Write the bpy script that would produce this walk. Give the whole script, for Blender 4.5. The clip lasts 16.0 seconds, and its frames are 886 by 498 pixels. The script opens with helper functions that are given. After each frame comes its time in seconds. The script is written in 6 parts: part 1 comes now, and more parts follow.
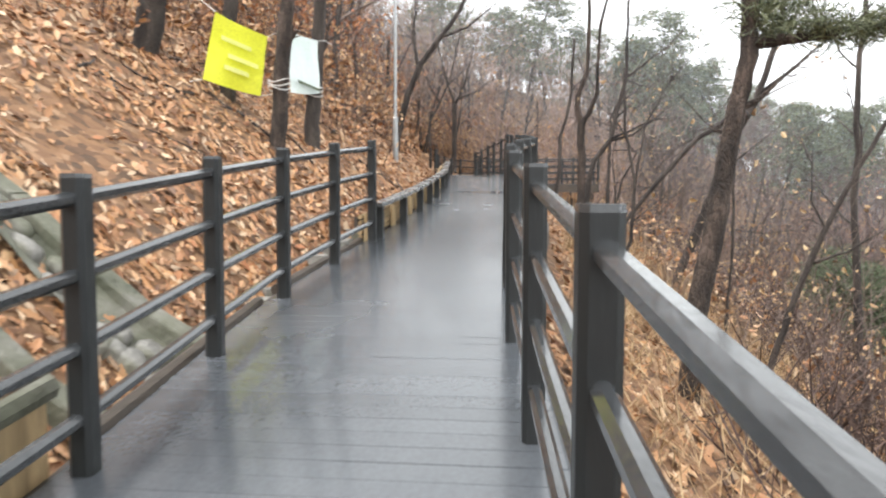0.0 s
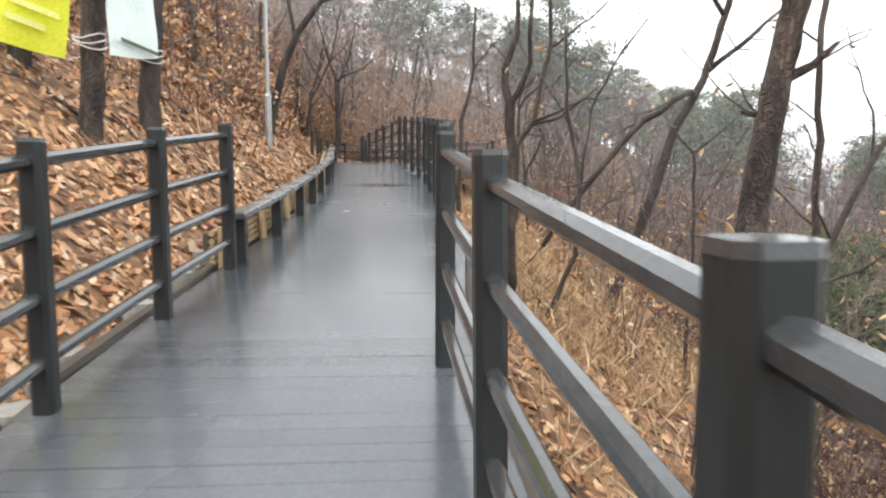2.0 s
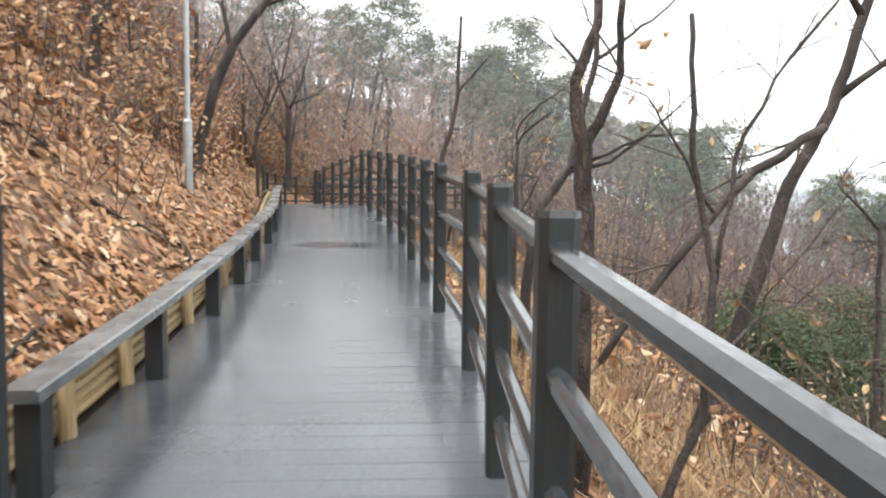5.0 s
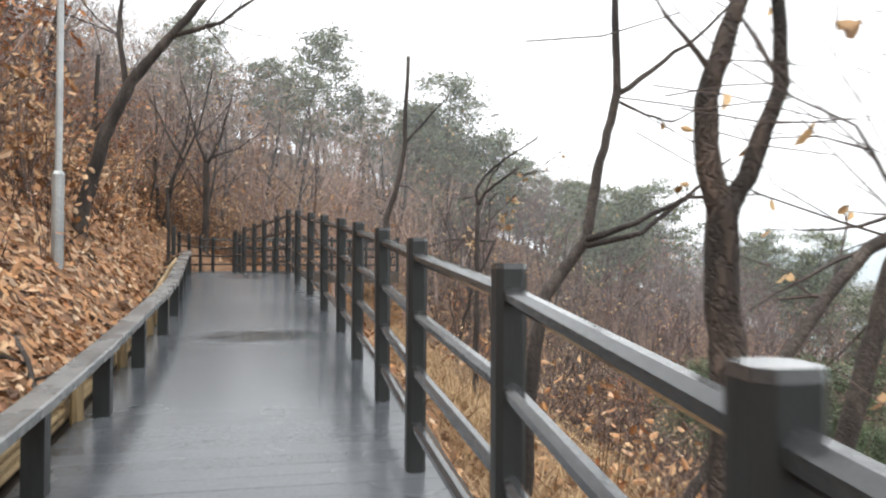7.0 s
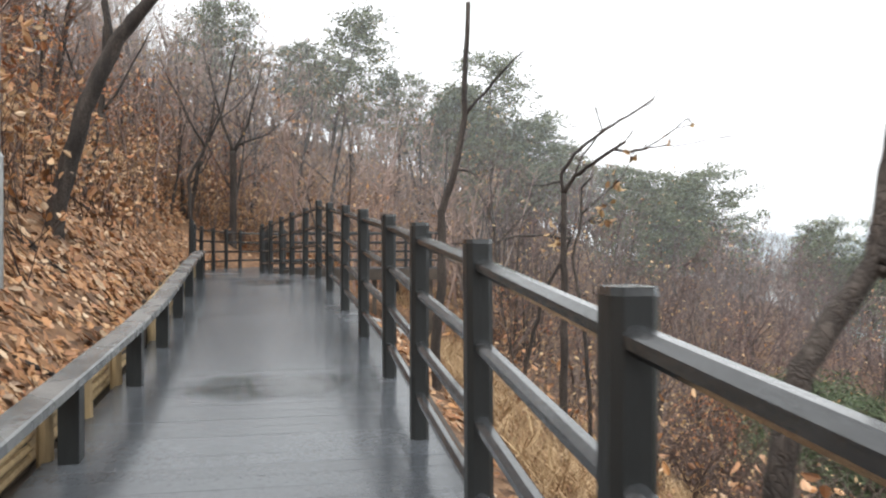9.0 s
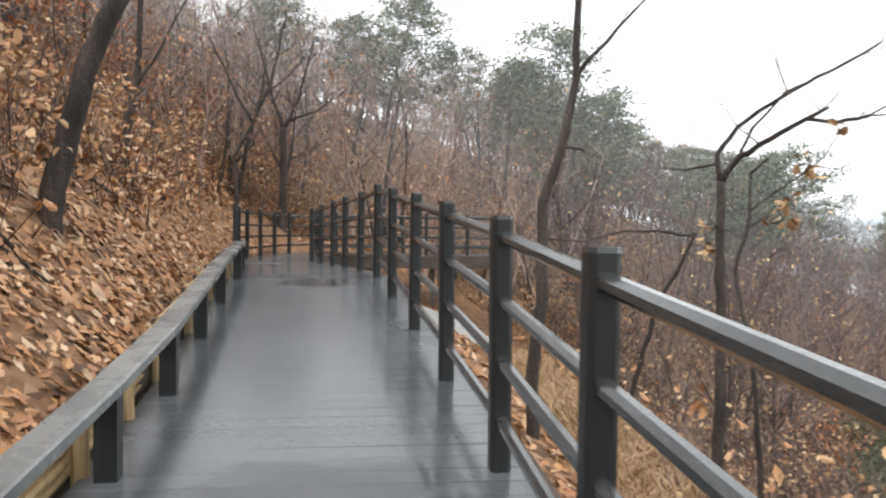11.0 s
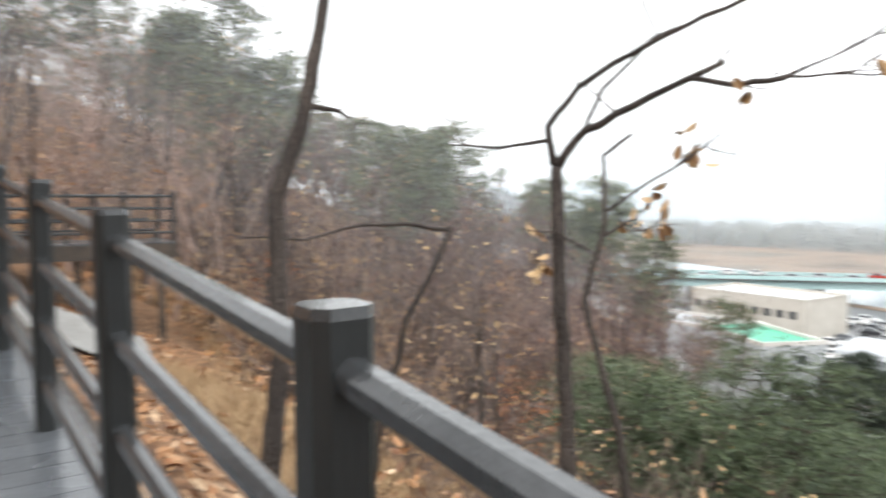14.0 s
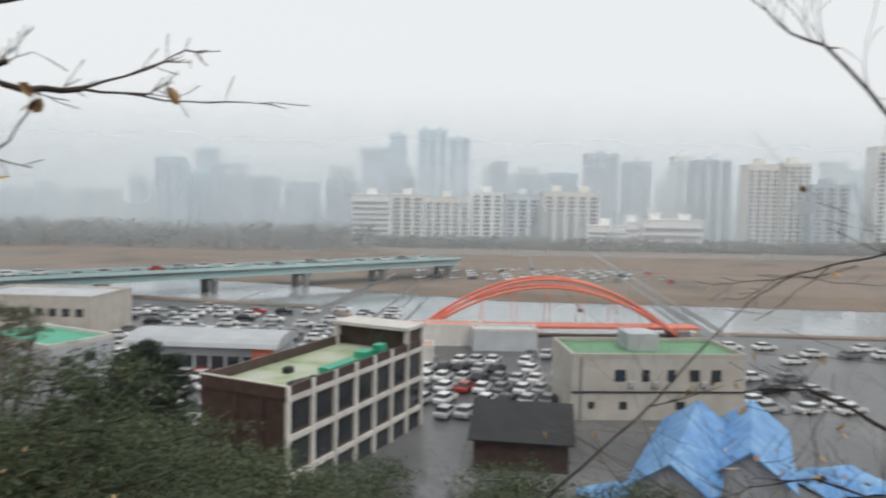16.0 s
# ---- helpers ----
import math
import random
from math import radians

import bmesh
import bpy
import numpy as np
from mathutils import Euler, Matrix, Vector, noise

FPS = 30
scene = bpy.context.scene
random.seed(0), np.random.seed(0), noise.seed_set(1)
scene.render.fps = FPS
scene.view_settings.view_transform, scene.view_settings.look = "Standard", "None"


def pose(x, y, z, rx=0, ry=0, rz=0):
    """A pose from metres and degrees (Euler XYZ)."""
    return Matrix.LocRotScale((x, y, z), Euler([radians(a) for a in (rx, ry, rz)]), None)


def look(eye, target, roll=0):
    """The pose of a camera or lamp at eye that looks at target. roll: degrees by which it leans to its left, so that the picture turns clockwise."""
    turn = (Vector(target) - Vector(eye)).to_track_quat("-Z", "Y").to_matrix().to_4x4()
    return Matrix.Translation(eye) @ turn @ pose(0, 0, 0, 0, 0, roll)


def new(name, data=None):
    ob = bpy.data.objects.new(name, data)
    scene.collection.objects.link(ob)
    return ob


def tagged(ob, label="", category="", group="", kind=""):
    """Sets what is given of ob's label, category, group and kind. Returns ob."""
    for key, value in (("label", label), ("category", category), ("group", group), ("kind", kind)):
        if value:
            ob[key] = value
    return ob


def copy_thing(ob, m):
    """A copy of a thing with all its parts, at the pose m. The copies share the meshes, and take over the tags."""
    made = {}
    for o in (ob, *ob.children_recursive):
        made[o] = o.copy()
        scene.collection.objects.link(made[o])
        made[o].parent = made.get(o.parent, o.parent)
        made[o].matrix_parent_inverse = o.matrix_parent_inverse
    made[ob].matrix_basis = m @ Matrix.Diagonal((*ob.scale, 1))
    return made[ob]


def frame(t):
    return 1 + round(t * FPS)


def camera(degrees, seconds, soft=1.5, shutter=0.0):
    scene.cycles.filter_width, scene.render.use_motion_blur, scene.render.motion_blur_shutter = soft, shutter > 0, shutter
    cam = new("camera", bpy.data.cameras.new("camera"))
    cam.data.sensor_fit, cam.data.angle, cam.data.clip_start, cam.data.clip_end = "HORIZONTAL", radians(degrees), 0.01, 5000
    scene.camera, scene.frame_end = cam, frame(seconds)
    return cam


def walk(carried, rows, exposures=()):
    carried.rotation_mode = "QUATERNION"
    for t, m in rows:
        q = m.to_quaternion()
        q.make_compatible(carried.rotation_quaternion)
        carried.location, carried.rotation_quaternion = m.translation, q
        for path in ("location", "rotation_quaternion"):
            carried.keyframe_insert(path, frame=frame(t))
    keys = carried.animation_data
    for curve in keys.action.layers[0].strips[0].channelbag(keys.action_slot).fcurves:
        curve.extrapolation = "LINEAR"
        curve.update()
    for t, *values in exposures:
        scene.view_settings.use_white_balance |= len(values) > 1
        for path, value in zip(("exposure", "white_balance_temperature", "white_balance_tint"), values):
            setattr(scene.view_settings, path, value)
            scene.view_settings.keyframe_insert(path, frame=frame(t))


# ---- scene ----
cam = camera(64.6, 16.0, soft=2.1, shutter=0.5)
METRES, EYE, TILT, LEAN, TURN = 15.0, 1.38, 0.0, 0.0, 9.4
ROWS = [
    (0.0, 0.0, 0.0, 0.0, 0.01, -4.58, -0.14),
    (0.5, -0.0054, 0.04, 0.0034, -3.41, -4.72, -0.18),
    (1.0, -0.0056, 0.0783, 0.0049, -6.38, -5.43, 0.22),
    (1.5, -0.0057, 0.118, 0.0091, -8.02, -5.87, 0.14),
    (2.0, -0.0029, 0.1578, 0.0127, -9.44, -6.01, 0.19),
    (2.5, 0.0022, 0.1959, 0.0176, -10.06, -6.83, 0.14),
    (3.0, 0.0056, 0.2333, 0.0232, -10.8, -6.57, -0.09),
    (3.5, 0.0079, 0.2734, 0.0267, -11.31, -5.25, -0.44),
    (4.0, 0.0067, 0.3112, 0.0302, -10.96, -4.62, -0.66),
    (6.5, 0.0188, 0.4844, 0.0483, -18.75, -0.43, -0.18),
    (7.0, 0.0218, 0.5187, 0.0517, -19.24, 1.06, -0.25),
    (7.5, 0.0254, 0.5573, 0.0552, -18.96, 1.6, -0.11),
    (8.0, 0.0323, 0.5935, 0.0583, -18.38, 1.32, 0.06),
    (10.5, 0.0557, 0.7758, 0.0747, -13.38, -1.44, -0.52),
    (11.0, 0.0521, 0.802, 0.0779, -12.43, -1.56, -0.72),
    (11.5, 0.0533, 0.8373, 0.0804, -10.61, -1.77, -0.6),
    (12.0, 0.0538, 0.8653, 0.0829, -9.55, -2.22, -0.43),
    (12.5, 0.0581, 0.8997, 0.0858, -9.88, -2.48, 0.2),
    (13.0, 0.0627, 0.9284, 0.0886, -11.62, -2.47, 0.21),
    (13.5, 0.0722, 0.9462, 0.091, -25.34, -3.23, 0.71),
    (14.0, 0.0839, 0.9566, 0.0923, -39.25, -3.85, 0.05),
    (14.5, 0.0876, 0.9699, 0.0958, -57.84, -4.58, -0.54),
    (15.0, 0.0895, 0.9697, 0.0982, -71.47, -5.23, -0.54),
    (15.5, 0.0902, 0.9684, 0.0986, -83.35, -4.72, -1.1),
    (16.0, 0.0889, 0.9638, 0.0983, -93.45, -3.62, -1.11),
]
walk(cam, [(t, pose(0, 0, EYE, TILT, LEAN, TURN) @ pose(METRES * x, METRES * y, METRES * z, 90 + pitch, roll, yaw)) for t, x, y, z, yaw, pitch, roll in ROWS],
     exposures=[(0, 1.4), (0.5, 1.25), (2, 1.3), (4, 1.38), (6.5, 1.25), (7.5, 0.95), (8, 0.97), (10.5, 1.0), (11, 1.02), (12, 1.22), (12.5, 1.2), (13.5, 1.26), (14.0, 1.16), (14.5, 0.78), (15.0, 0.5), (15.5, 0.2), (16.0, -0.04)])

# ---------------- world and light: wet, overcast winter afternoon ----------------
world = bpy.data.worlds.new("overcast_sky")
scene.world = world
world.use_nodes = True
wn, wl = world.node_tree.nodes, world.node_tree.links
sky = wn.new("ShaderNodeTexSky")
sky.sky_type, sky.sun_disc = "NISHITA", False
sky.sun_elevation, sky.sun_rotation = radians(59), radians(229)
sky.dust_density, sky.air_density, sky.ozone_density = 6.0, 1.0, 1.0
pale = wn.new("ShaderNodeHueSaturation")
pale.inputs["Saturation"].default_value = 0.12
wl.new(sky.outputs[0], pale.inputs["Color"])
cloud = wn.new("ShaderNodeMix")
cloud.data_type = "RGBA"
cloud.inputs["Factor"].default_value = 0.8
cloud.inputs["B"].default_value = (8.6, 8.85, 9.0, 1)
wl.new(pale.outputs[0], cloud.inputs["A"])
wl.new(cloud.outputs["Result"], wn["Background"].inputs["Color"])
wn["Background"].inputs["Strength"].default_value = 0.115

sun = new("sun", bpy.data.lights.new("sun", "SUN"))
sun.data.energy, sun.data.angle, sun.data.color = 0.9, radians(25), (1.0, 0.97, 0.93)
sun.matrix_world = look((0, 0, 60), (16, 14, 60 - 36))


# ---------------- mesh helpers ----------------
class MB:
    """Collects vertices and faces of one mesh."""

    def __init__(self):
        self.v, self.f = [], []

    def box(self, x0, x1, y0, y1, z0, z1, m=None):
        n = len(self.v)
        pts = [Vector((x, y, z)) for z in (z0, z1) for y in (y0, y1) for x in (x0, x1)]
        if m is not None:
            pts = [m @ p for p in pts]
        self.v += [tuple(p) for p in pts]
        for q in ((0, 2, 3, 1), (4, 5, 7, 6), (0, 1, 5, 4), (2, 6, 7, 3), (0, 4, 6, 2), (1, 3, 7, 5)):
            self.f.append([n + i for i in q])
        return self

    def prism(self, poly, z0, z1, m=None, taper=1.0, cap=True):
        """An upright prism over a polygon."""
        n, k = len(self.v), len(poly)
        pts = [Vector((x, y, z0)) for x, y in poly] + [Vector((x * taper, y * taper, z1)) for x, y in poly]
        if m is not None:
            pts = [m @ p for p in pts]
        self.v += [tuple(p) for p in pts]
        for i in range(k):
            j = (i + 1) % k
            self.f.append([n + i, n + j, n + k + j, n + k + i])
        if cap:
            self.f.append([n + k + i for i in range(k)])
            self.f.append([n + i for i in reversed(range(k))])
        return self

    def tube(self, pts, radii, sides=6, cap=True, uneven=0.0):
        """A tapered tube along points; uneven roughens its skin."""
        pts = [Vector(p) for p in pts]
        n0, a = len(self.v), None
        for i, p in enumerate(pts):
            d = pts[min(i + 1, len(pts) - 1)] - pts[max(i - 1, 0)]
            if d.length < 1e-6:
                d = Vector((0, 0, 1))
            d.normalize()
            if a is None:
                a = d.cross(Vector((0, 0, 1)) if abs(d.z) < 0.7 else Vector((1, 0, 0)))
            a = (a - d * a.dot(d)).normalized()
            b = d.cross(a)
            for k in range(sides):
                w = 2 * math.pi * k / sides
                r = radii[i]
                if uneven:
                    r *= 1 + uneven * noise.noise((p.x * 9 + k * 2.1, p.y * 9, p.z * 7))
                self.v.append(tuple(p + a * (r * math.cos(w)) + b * (r * math.sin(w))))
        for i in range(len(pts) - 1):
            for k in range(sides):
                e, f = n0 + i * sides + k, n0 + i * sides + (k + 1) % sides
                self.f.append([e, f, f + sides, e + sides])
        if cap:
            self.f.append([n0 + k for k in reversed(range(sides))])
            self.f.append([n0 + (len(pts) - 1) * sides + k for k in range(sides)])
        return self

    def leaf(self, c, a, b, lift=0.0):
        """A folded leaf: two triangles on each side of a raised or sunken midrib."""
        n = len(self.v)
        c, a, b = Vector(c), Vector(a), Vector(b)
        up = a.cross(b).normalized() * lift
        self.v += [tuple(c - a), tuple(c - a * 0.35 + b * 0.8 + up), tuple(c + a * 0.4 + b * 0.9 + up), tuple(c + a), tuple(c + a * 0.4 - b * 0.9 + up), tuple(c - a * 0.35 - b * 0.8 + up)]
        self.f += [[n, n + 1, n + 2, n + 3], [n, n + 3, n + 4, n + 5]]
        return self

    def oak_leaf(self, c, a, b, lift=0.0):
        """A lobed leaf folded along its midrib."""
        n = len(self.v)
        c, a, b = Vector(c), Vector(a), Vector(b)
        up = a.cross(b).normalized() * lift
        half = ((-0.62, 0.42), (-0.38, 0.30), (-0.05, 0.86), (0.22, 0.5), (0.55, 0.62))
        self.v += [tuple(c - a), tuple(c + a)]
        for s in (1, -1):
            self.v += [tuple(c + a * t + b * (w * s) + up * w) for t, w in half]
        self.f += [[n, n + 2, n + 3, n + 4, n + 5, n + 6, n + 1], [n, n + 1, n + 11, n + 10, n + 9, n + 8, n + 7]]
        return self

    def needle(self, c, a, b, lift=0.0):
        """A narrow blade."""
        n = len(self.v)
        c, a, b = Vector(c), Vector(a), Vector(b)
        self.v += [tuple(c - a), tuple(c + b), tuple(c + a), tuple(c - b)]
        self.f.append([n, n + 1, n + 2, n + 3])
        return self

    def mesh(self, name, material, smooth=False):
        me = bpy.data.meshes.new(name)
        me.from_pydata(self.v, [], self.f)
        if smooth:
            me.polygons.foreach_set("use_smooth", [True] * len(me.polygons))
        me.materials.append(material)
        me.update()
        return me


def part(name, mb, material, parent=None, label="", smooth=False):
    me = mb.mesh(name, material, smooth) if isinstance(mb, MB) else mb
    ob = new(name, me)
    if parent is not None:
        ob.parent = parent
    if label:
        ob["label"] = label
    return ob


def thing(name, m, label, category, group="", kind=""):
    ob = new(name)
    ob.empty_display_size = 0.1
    ob.matrix_basis = m
    return tagged(ob, label, category, group, kind)


# ---------------- materials ----------------
def mat(name, colours, rough=0.7, metal=0.0, scale=6.0, fine=60.0, bump=0.2, spread=0.25, per="object", rough_var=0.1, stretch=(1, 1, 1), coords="Object", spec=0.5, coat=0.0):
    """A procedural surface: colours mixed by coarse noise, fine grain, a random shift a piece, uneven roughness and relief."""
    m = bpy.data.materials.new(name)
    m.use_nodes = True
    n, l = m.node_tree.nodes, m.node_tree.links
    p = n["Principled BSDF"]
    tc = n.new("ShaderNodeTexCoord")
    mp = n.new("ShaderNodeMapping")
    mp.inputs["Scale"].default_value = stretch
    l.new(n.new("ShaderNodeNewGeometry").outputs["Position"] if coords == "World" else tc.outputs[coords], mp.inputs[0])
    big, small = n.new("ShaderNodeTexNoise"), n.new("ShaderNodeTexNoise")
    big.inputs["Scale"].default_value, big.inputs["Detail"].default_value = scale, 5
    small.inputs["Scale"].default_value, small.inputs["Detail"].default_value = fine, 3
    l.new(mp.outputs[0], big.inputs["Vector"])
    l.new(mp.outputs[0], small.inputs["Vector"])
    ramp = n.new("ShaderNodeValToRGB")
    e = ramp.color_ramp.elements
    while len(e) < len(colours):
        e.new(0.5)
    for i, c in enumerate(colours):
        e[i].position = 0.3 + 0.4 * i / max(1, len(colours) - 1)
        e[i].color = (*c, 1)
    if per == "island":
        rnd = n.new("ShaderNodeNewGeometry").outputs["Random Per Island"]
        l.new(rnd, ramp.inputs[0])
        for i in range(len(colours)):
            e[i].position = i / max(1, len(colours) - 1)
    else:
        rnd = n.new("ShaderNodeObjectInfo").outputs["Random"]
        l.new(big.outputs["Fac"], ramp.inputs[0])
    mul = n.new("ShaderNodeMath")
    mul.operation = "MULTIPLY_ADD"
    mul.inputs[1].default_value, mul.inputs[2].default_value = spread, 1 - spread / 2
    l.new(rnd, mul.inputs[0])
    grain = n.new("ShaderNodeMath")
    grain.operation = "MULTIPLY_ADD"
    grain.inputs[1].default_value, grain.inputs[2].default_value = 0.5, 0.75
    l.new(small.outputs["Fac"], grain.inputs[0])
    both = n.new("ShaderNodeMath")
    both.operation = "MULTIPLY"
    l.new(mul.outputs[0], both.inputs[0])
    l.new(grain.outputs[0], both.inputs[1])
    tint = n.new("ShaderNodeVectorMath")
    tint.operation = "SCALE"
    l.new(ramp.outputs[0], tint.inputs[0])
    l.new(both.outputs[0], tint.inputs["Scale"])
    l.new(tint.outputs[0], p.inputs["Base Color"])
    rr = n.new("ShaderNodeMath")
    rr.operation = "MULTIPLY_ADD"
    rr.inputs[1].default_value, rr.inputs[2].default_value = rough_var * 2, rough - rough_var
    l.new(big.outputs["Fac"], rr.inputs[0])
    l.new(rr.outputs[0], p.inputs["Roughness"])
    p.inputs["Metallic"].default_value = metal
    p.inputs["Coat Weight"].default_value, p.inputs["Coat Roughness"].default_value = coat, 0.1
    p.inputs["Specular IOR Level"].default_value = spec
    if bump:
        bp = n.new("ShaderNodeBump")
        bp.inputs["Strength"].default_value, bp.inputs["Distance"].default_value = bump, 0.02
        l.new(small.outputs["Fac"], bp.inputs["Height"])
        l.new(bp.outputs[0], p.inputs["Normal"])
    return m


M_DECK = mat("wet_deck_board", [(0.050, 0.056, 0.064), (0.072, 0.079, 0.088), (0.094, 0.101, 0.111)], rough=0.25, rough_var=0.08, scale=0.55, fine=38, bump=0.05, spread=0.22, coords="World", coat=0.25)


def brushed(m, amount):
    """Fine ribs along the boards: reflections stretch along the walk."""
    n, l = m.node_tree.nodes, m.node_tree.links
    way = n.new("ShaderNodeCombineXYZ")
    way.inputs["Y"].default_value = 1.0
    l.new(way.outputs[0], n["Principled BSDF"].inputs["Tangent"])
    n["Principled BSDF"].inputs["Anisotropic"].default_value = amount


brushed(M_DECK, 0.45)
M_POST = mat("grey_post_paint", [(0.013, 0.0145, 0.015), (0.024, 0.026, 0.0265)], rough=0.4, spec=0.4, scale=4, fine=40, bump=0.12, spread=0.15, stretch=(1, 1, 0.2))
M_RAIL = mat("wet_grey_rail", [(0.024, 0.026, 0.028), (0.043, 0.046, 0.049)], rough=0.2, rough_var=0.14, scale=7, fine=60, bump=0.12, spread=0.15, coat=0.45)
M_BOARD = mat("wet_grey_guard_board", [(0.075, 0.078, 0.079), (0.135, 0.138, 0.138), (0.19, 0.19, 0.185)], rough=0.26, rough_var=0.14, scale=3, fine=35, bump=0.15, spread=0.2, coords="World", coat=0.3)
M_BEAM = mat("dark_wet_timber", [(0.03, 0.025, 0.02), (0.08, 0.06, 0.045)], rough=0.6, scale=3, fine=30, bump=0.4, stretch=(1, 0.2, 1))
M_SLAT = mat("weathered_wood", [(0.20, 0.14, 0.075), (0.42, 0.30, 0.16), (0.30, 0.21, 0.11)], rough=0.7, scale=3, fine=30, bump=0.5, spread=0.5, stretch=(2, 2, 0.3))
M_SOIL = mat("leaf_covered_soil", [(0.06, 0.034, 0.02), (0.18, 0.098, 0.05), (0.29, 0.165, 0.088)], rough=0.85, scale=0.9, fine=9, bump=1.0, coords="Object")


def leaf_cells(m, scale=11.0):
    """Breaks the soil up into leaf-sized patches of different browns."""
    n, l = m.node_tree.nodes, m.node_tree.links
    tc, vor, ramp, mix = n.new("ShaderNodeTexCoord"), n.new("ShaderNodeTexVoronoi"), n.new("ShaderNodeValToRGB"), n.new("ShaderNodeMix")
    vor.inputs["Scale"].default_value = scale
    l.new(tc.outputs["Object"], vor.inputs["Vector"])
    sep = n.new("ShaderNodeSeparateColor")
    l.new(vor.outputs["Color"], sep.inputs[0])
    l.new(sep.outputs[0], ramp.inputs[0])
    e = ramp.color_ramp.elements
    for _ in range(3):
        e.new(0.5)
    for i, c in enumerate([(0.026, 0.016, 0.010), (0.115, 0.056, 0.027), (0.27, 0.142, 0.067), (0.15, 0.072, 0.033), (0.40, 0.25, 0.145)]):
        e[i].position, e[i].color = i / 4, (*c, 1)
    mix.data_type, mix.blend_type = "RGBA", "MIX"
    mix.inputs["Factor"].default_value = 0.7
    old = n["Principled BSDF"].inputs["Base Color"].links[0].from_socket
    l.new(old, mix.inputs["A"])
    l.new(ramp.outputs[0], mix.inputs["B"])
    l.new(mix.outputs["Result"], n["Principled BSDF"].inputs["Base Color"])
    b2 = n.new("ShaderNodeBump")
    b2.inputs["Strength"].default_value, b2.inputs["Distance"].default_value = 0.8, 0.04
    l.new(sep.outputs[1], b2.inputs["Height"])
    l.new(n["Principled BSDF"].inputs["Normal"].links[0].from_socket, b2.inputs["Normal"])
    l.new(b2.outputs[0], n["Principled BSDF"].inputs["Normal"])


leaf_cells(M_SOIL)
M_ASPHALT = mat("wet_asphalt", [(0.05, 0.052, 0.055), (0.10, 0.102, 0.105), (0.15, 0.15, 0.15)], rough=0.35, rough_var=0.2, scale=0.05, fine=0.8, bump=0.02)
M_LEAF = mat("fallen_oak_leaf", [(0.07, 0.034, 0.018), (0.38, 0.175, 0.072), (0.58, 0.37, 0.20), (0.36, 0.14, 0.052), (0.66, 0.48, 0.31), (0.10, 0.045, 0.024), (0.48, 0.245, 0.10), (0.18, 0.075, 0.034), (0.42, 0.21, 0.09), (0.12, 0.055, 0.028)], rough=0.6, per="island", spread=0.2, bump=0.1, scale=3)
M_STRAW = mat("dry_straw_grass", [(0.17, 0.10, 0.052), (0.34, 0.22, 0.115), (0.48, 0.35, 0.20), (0.25, 0.15, 0.075)], rough=0.75, per="island", bump=0.0, scale=3)
M_DRY = mat("dry_twig_leaf", [(0.22, 0.11, 0.05), (0.42, 0.27, 0.13), (0.50, 0.36, 0.20)], rough=0.7, per="island", bump=0.1, scale=3)
M_RUST = mat("rusty_oak_leaf", [(0.24, 0.085, 0.035), (0.40, 0.165, 0.06), (0.34, 0.11, 0.045), (0.46, 0.23, 0.10)], rough=0.65, per="island", bump=0.1, scale=3)
M_BARK = mat("dark_bark", [(0.024, 0.019, 0.017), (0.060, 0.047, 0.040), (0.12, 0.098, 0.084)], rough=0.85, scale=5, fine=22, bump=1.0, stretch=(1, 1, 0.25))
M_PINEBARK = mat("pine_bark", [(0.018, 0.014, 0.012), (0.060, 0.044, 0.035), (0.135, 0.098, 0.08)], rough=0.9, scale=9, fine=24, bump=1.0, stretch=(1, 1, 0.35))
M_MIDLEAF = mat("hanging_oak_leaf", [(0.34, 0.15, 0.06), (0.52, 0.33, 0.17), (0.42, 0.23, 0.105), (0.60, 0.43, 0.26), (0.40, 0.17, 0.07)], rough=0.65, per="island", bump=0.1, scale=3)
# paler than the near twigs: some haze is mixed into this brown
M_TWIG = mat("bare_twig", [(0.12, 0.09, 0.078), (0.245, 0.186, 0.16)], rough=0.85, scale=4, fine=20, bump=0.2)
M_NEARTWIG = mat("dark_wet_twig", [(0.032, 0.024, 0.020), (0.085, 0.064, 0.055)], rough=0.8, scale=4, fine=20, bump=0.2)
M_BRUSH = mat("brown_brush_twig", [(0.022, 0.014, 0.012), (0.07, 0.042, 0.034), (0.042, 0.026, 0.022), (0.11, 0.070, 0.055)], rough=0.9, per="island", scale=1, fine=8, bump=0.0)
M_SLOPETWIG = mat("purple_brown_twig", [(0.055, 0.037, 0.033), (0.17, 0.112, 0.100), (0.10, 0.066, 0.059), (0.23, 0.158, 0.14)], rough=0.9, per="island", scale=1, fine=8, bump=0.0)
# twigs of the wood ahead, greyed and lightened in colour for haze
M_FARTWIG = mat("hazed_far_twig", [(0.12, 0.082, 0.069), (0.36, 0.255, 0.212), (0.20, 0.14, 0.118), (0.43, 0.32, 0.27)], rough=0.9, per="island", scale=1, fine=8, bump=0.0)
M_NEEDLE = mat("pine_needles", [(0.052, 0.062, 0.034), (0.105, 0.122, 0.062), (0.165, 0.178, 0.092)], rough=0.6, per="island", bump=0.0, scale=2)
M_FIR = mat("dark_fir_needles", [(0.016, 0.026, 0.018), (0.030, 0.044, 0.030), (0.048, 0.064, 0.042)], rough=0.6, per="island", bump=0.0, scale=2)
M_NEEDLE2 = mat("bright_pine_needles", [(0.028, 0.044, 0.021), (0.062, 0.088, 0.042), (0.115, 0.147, 0.071)], rough=0.6, per="island", bump=0.0, scale=2)


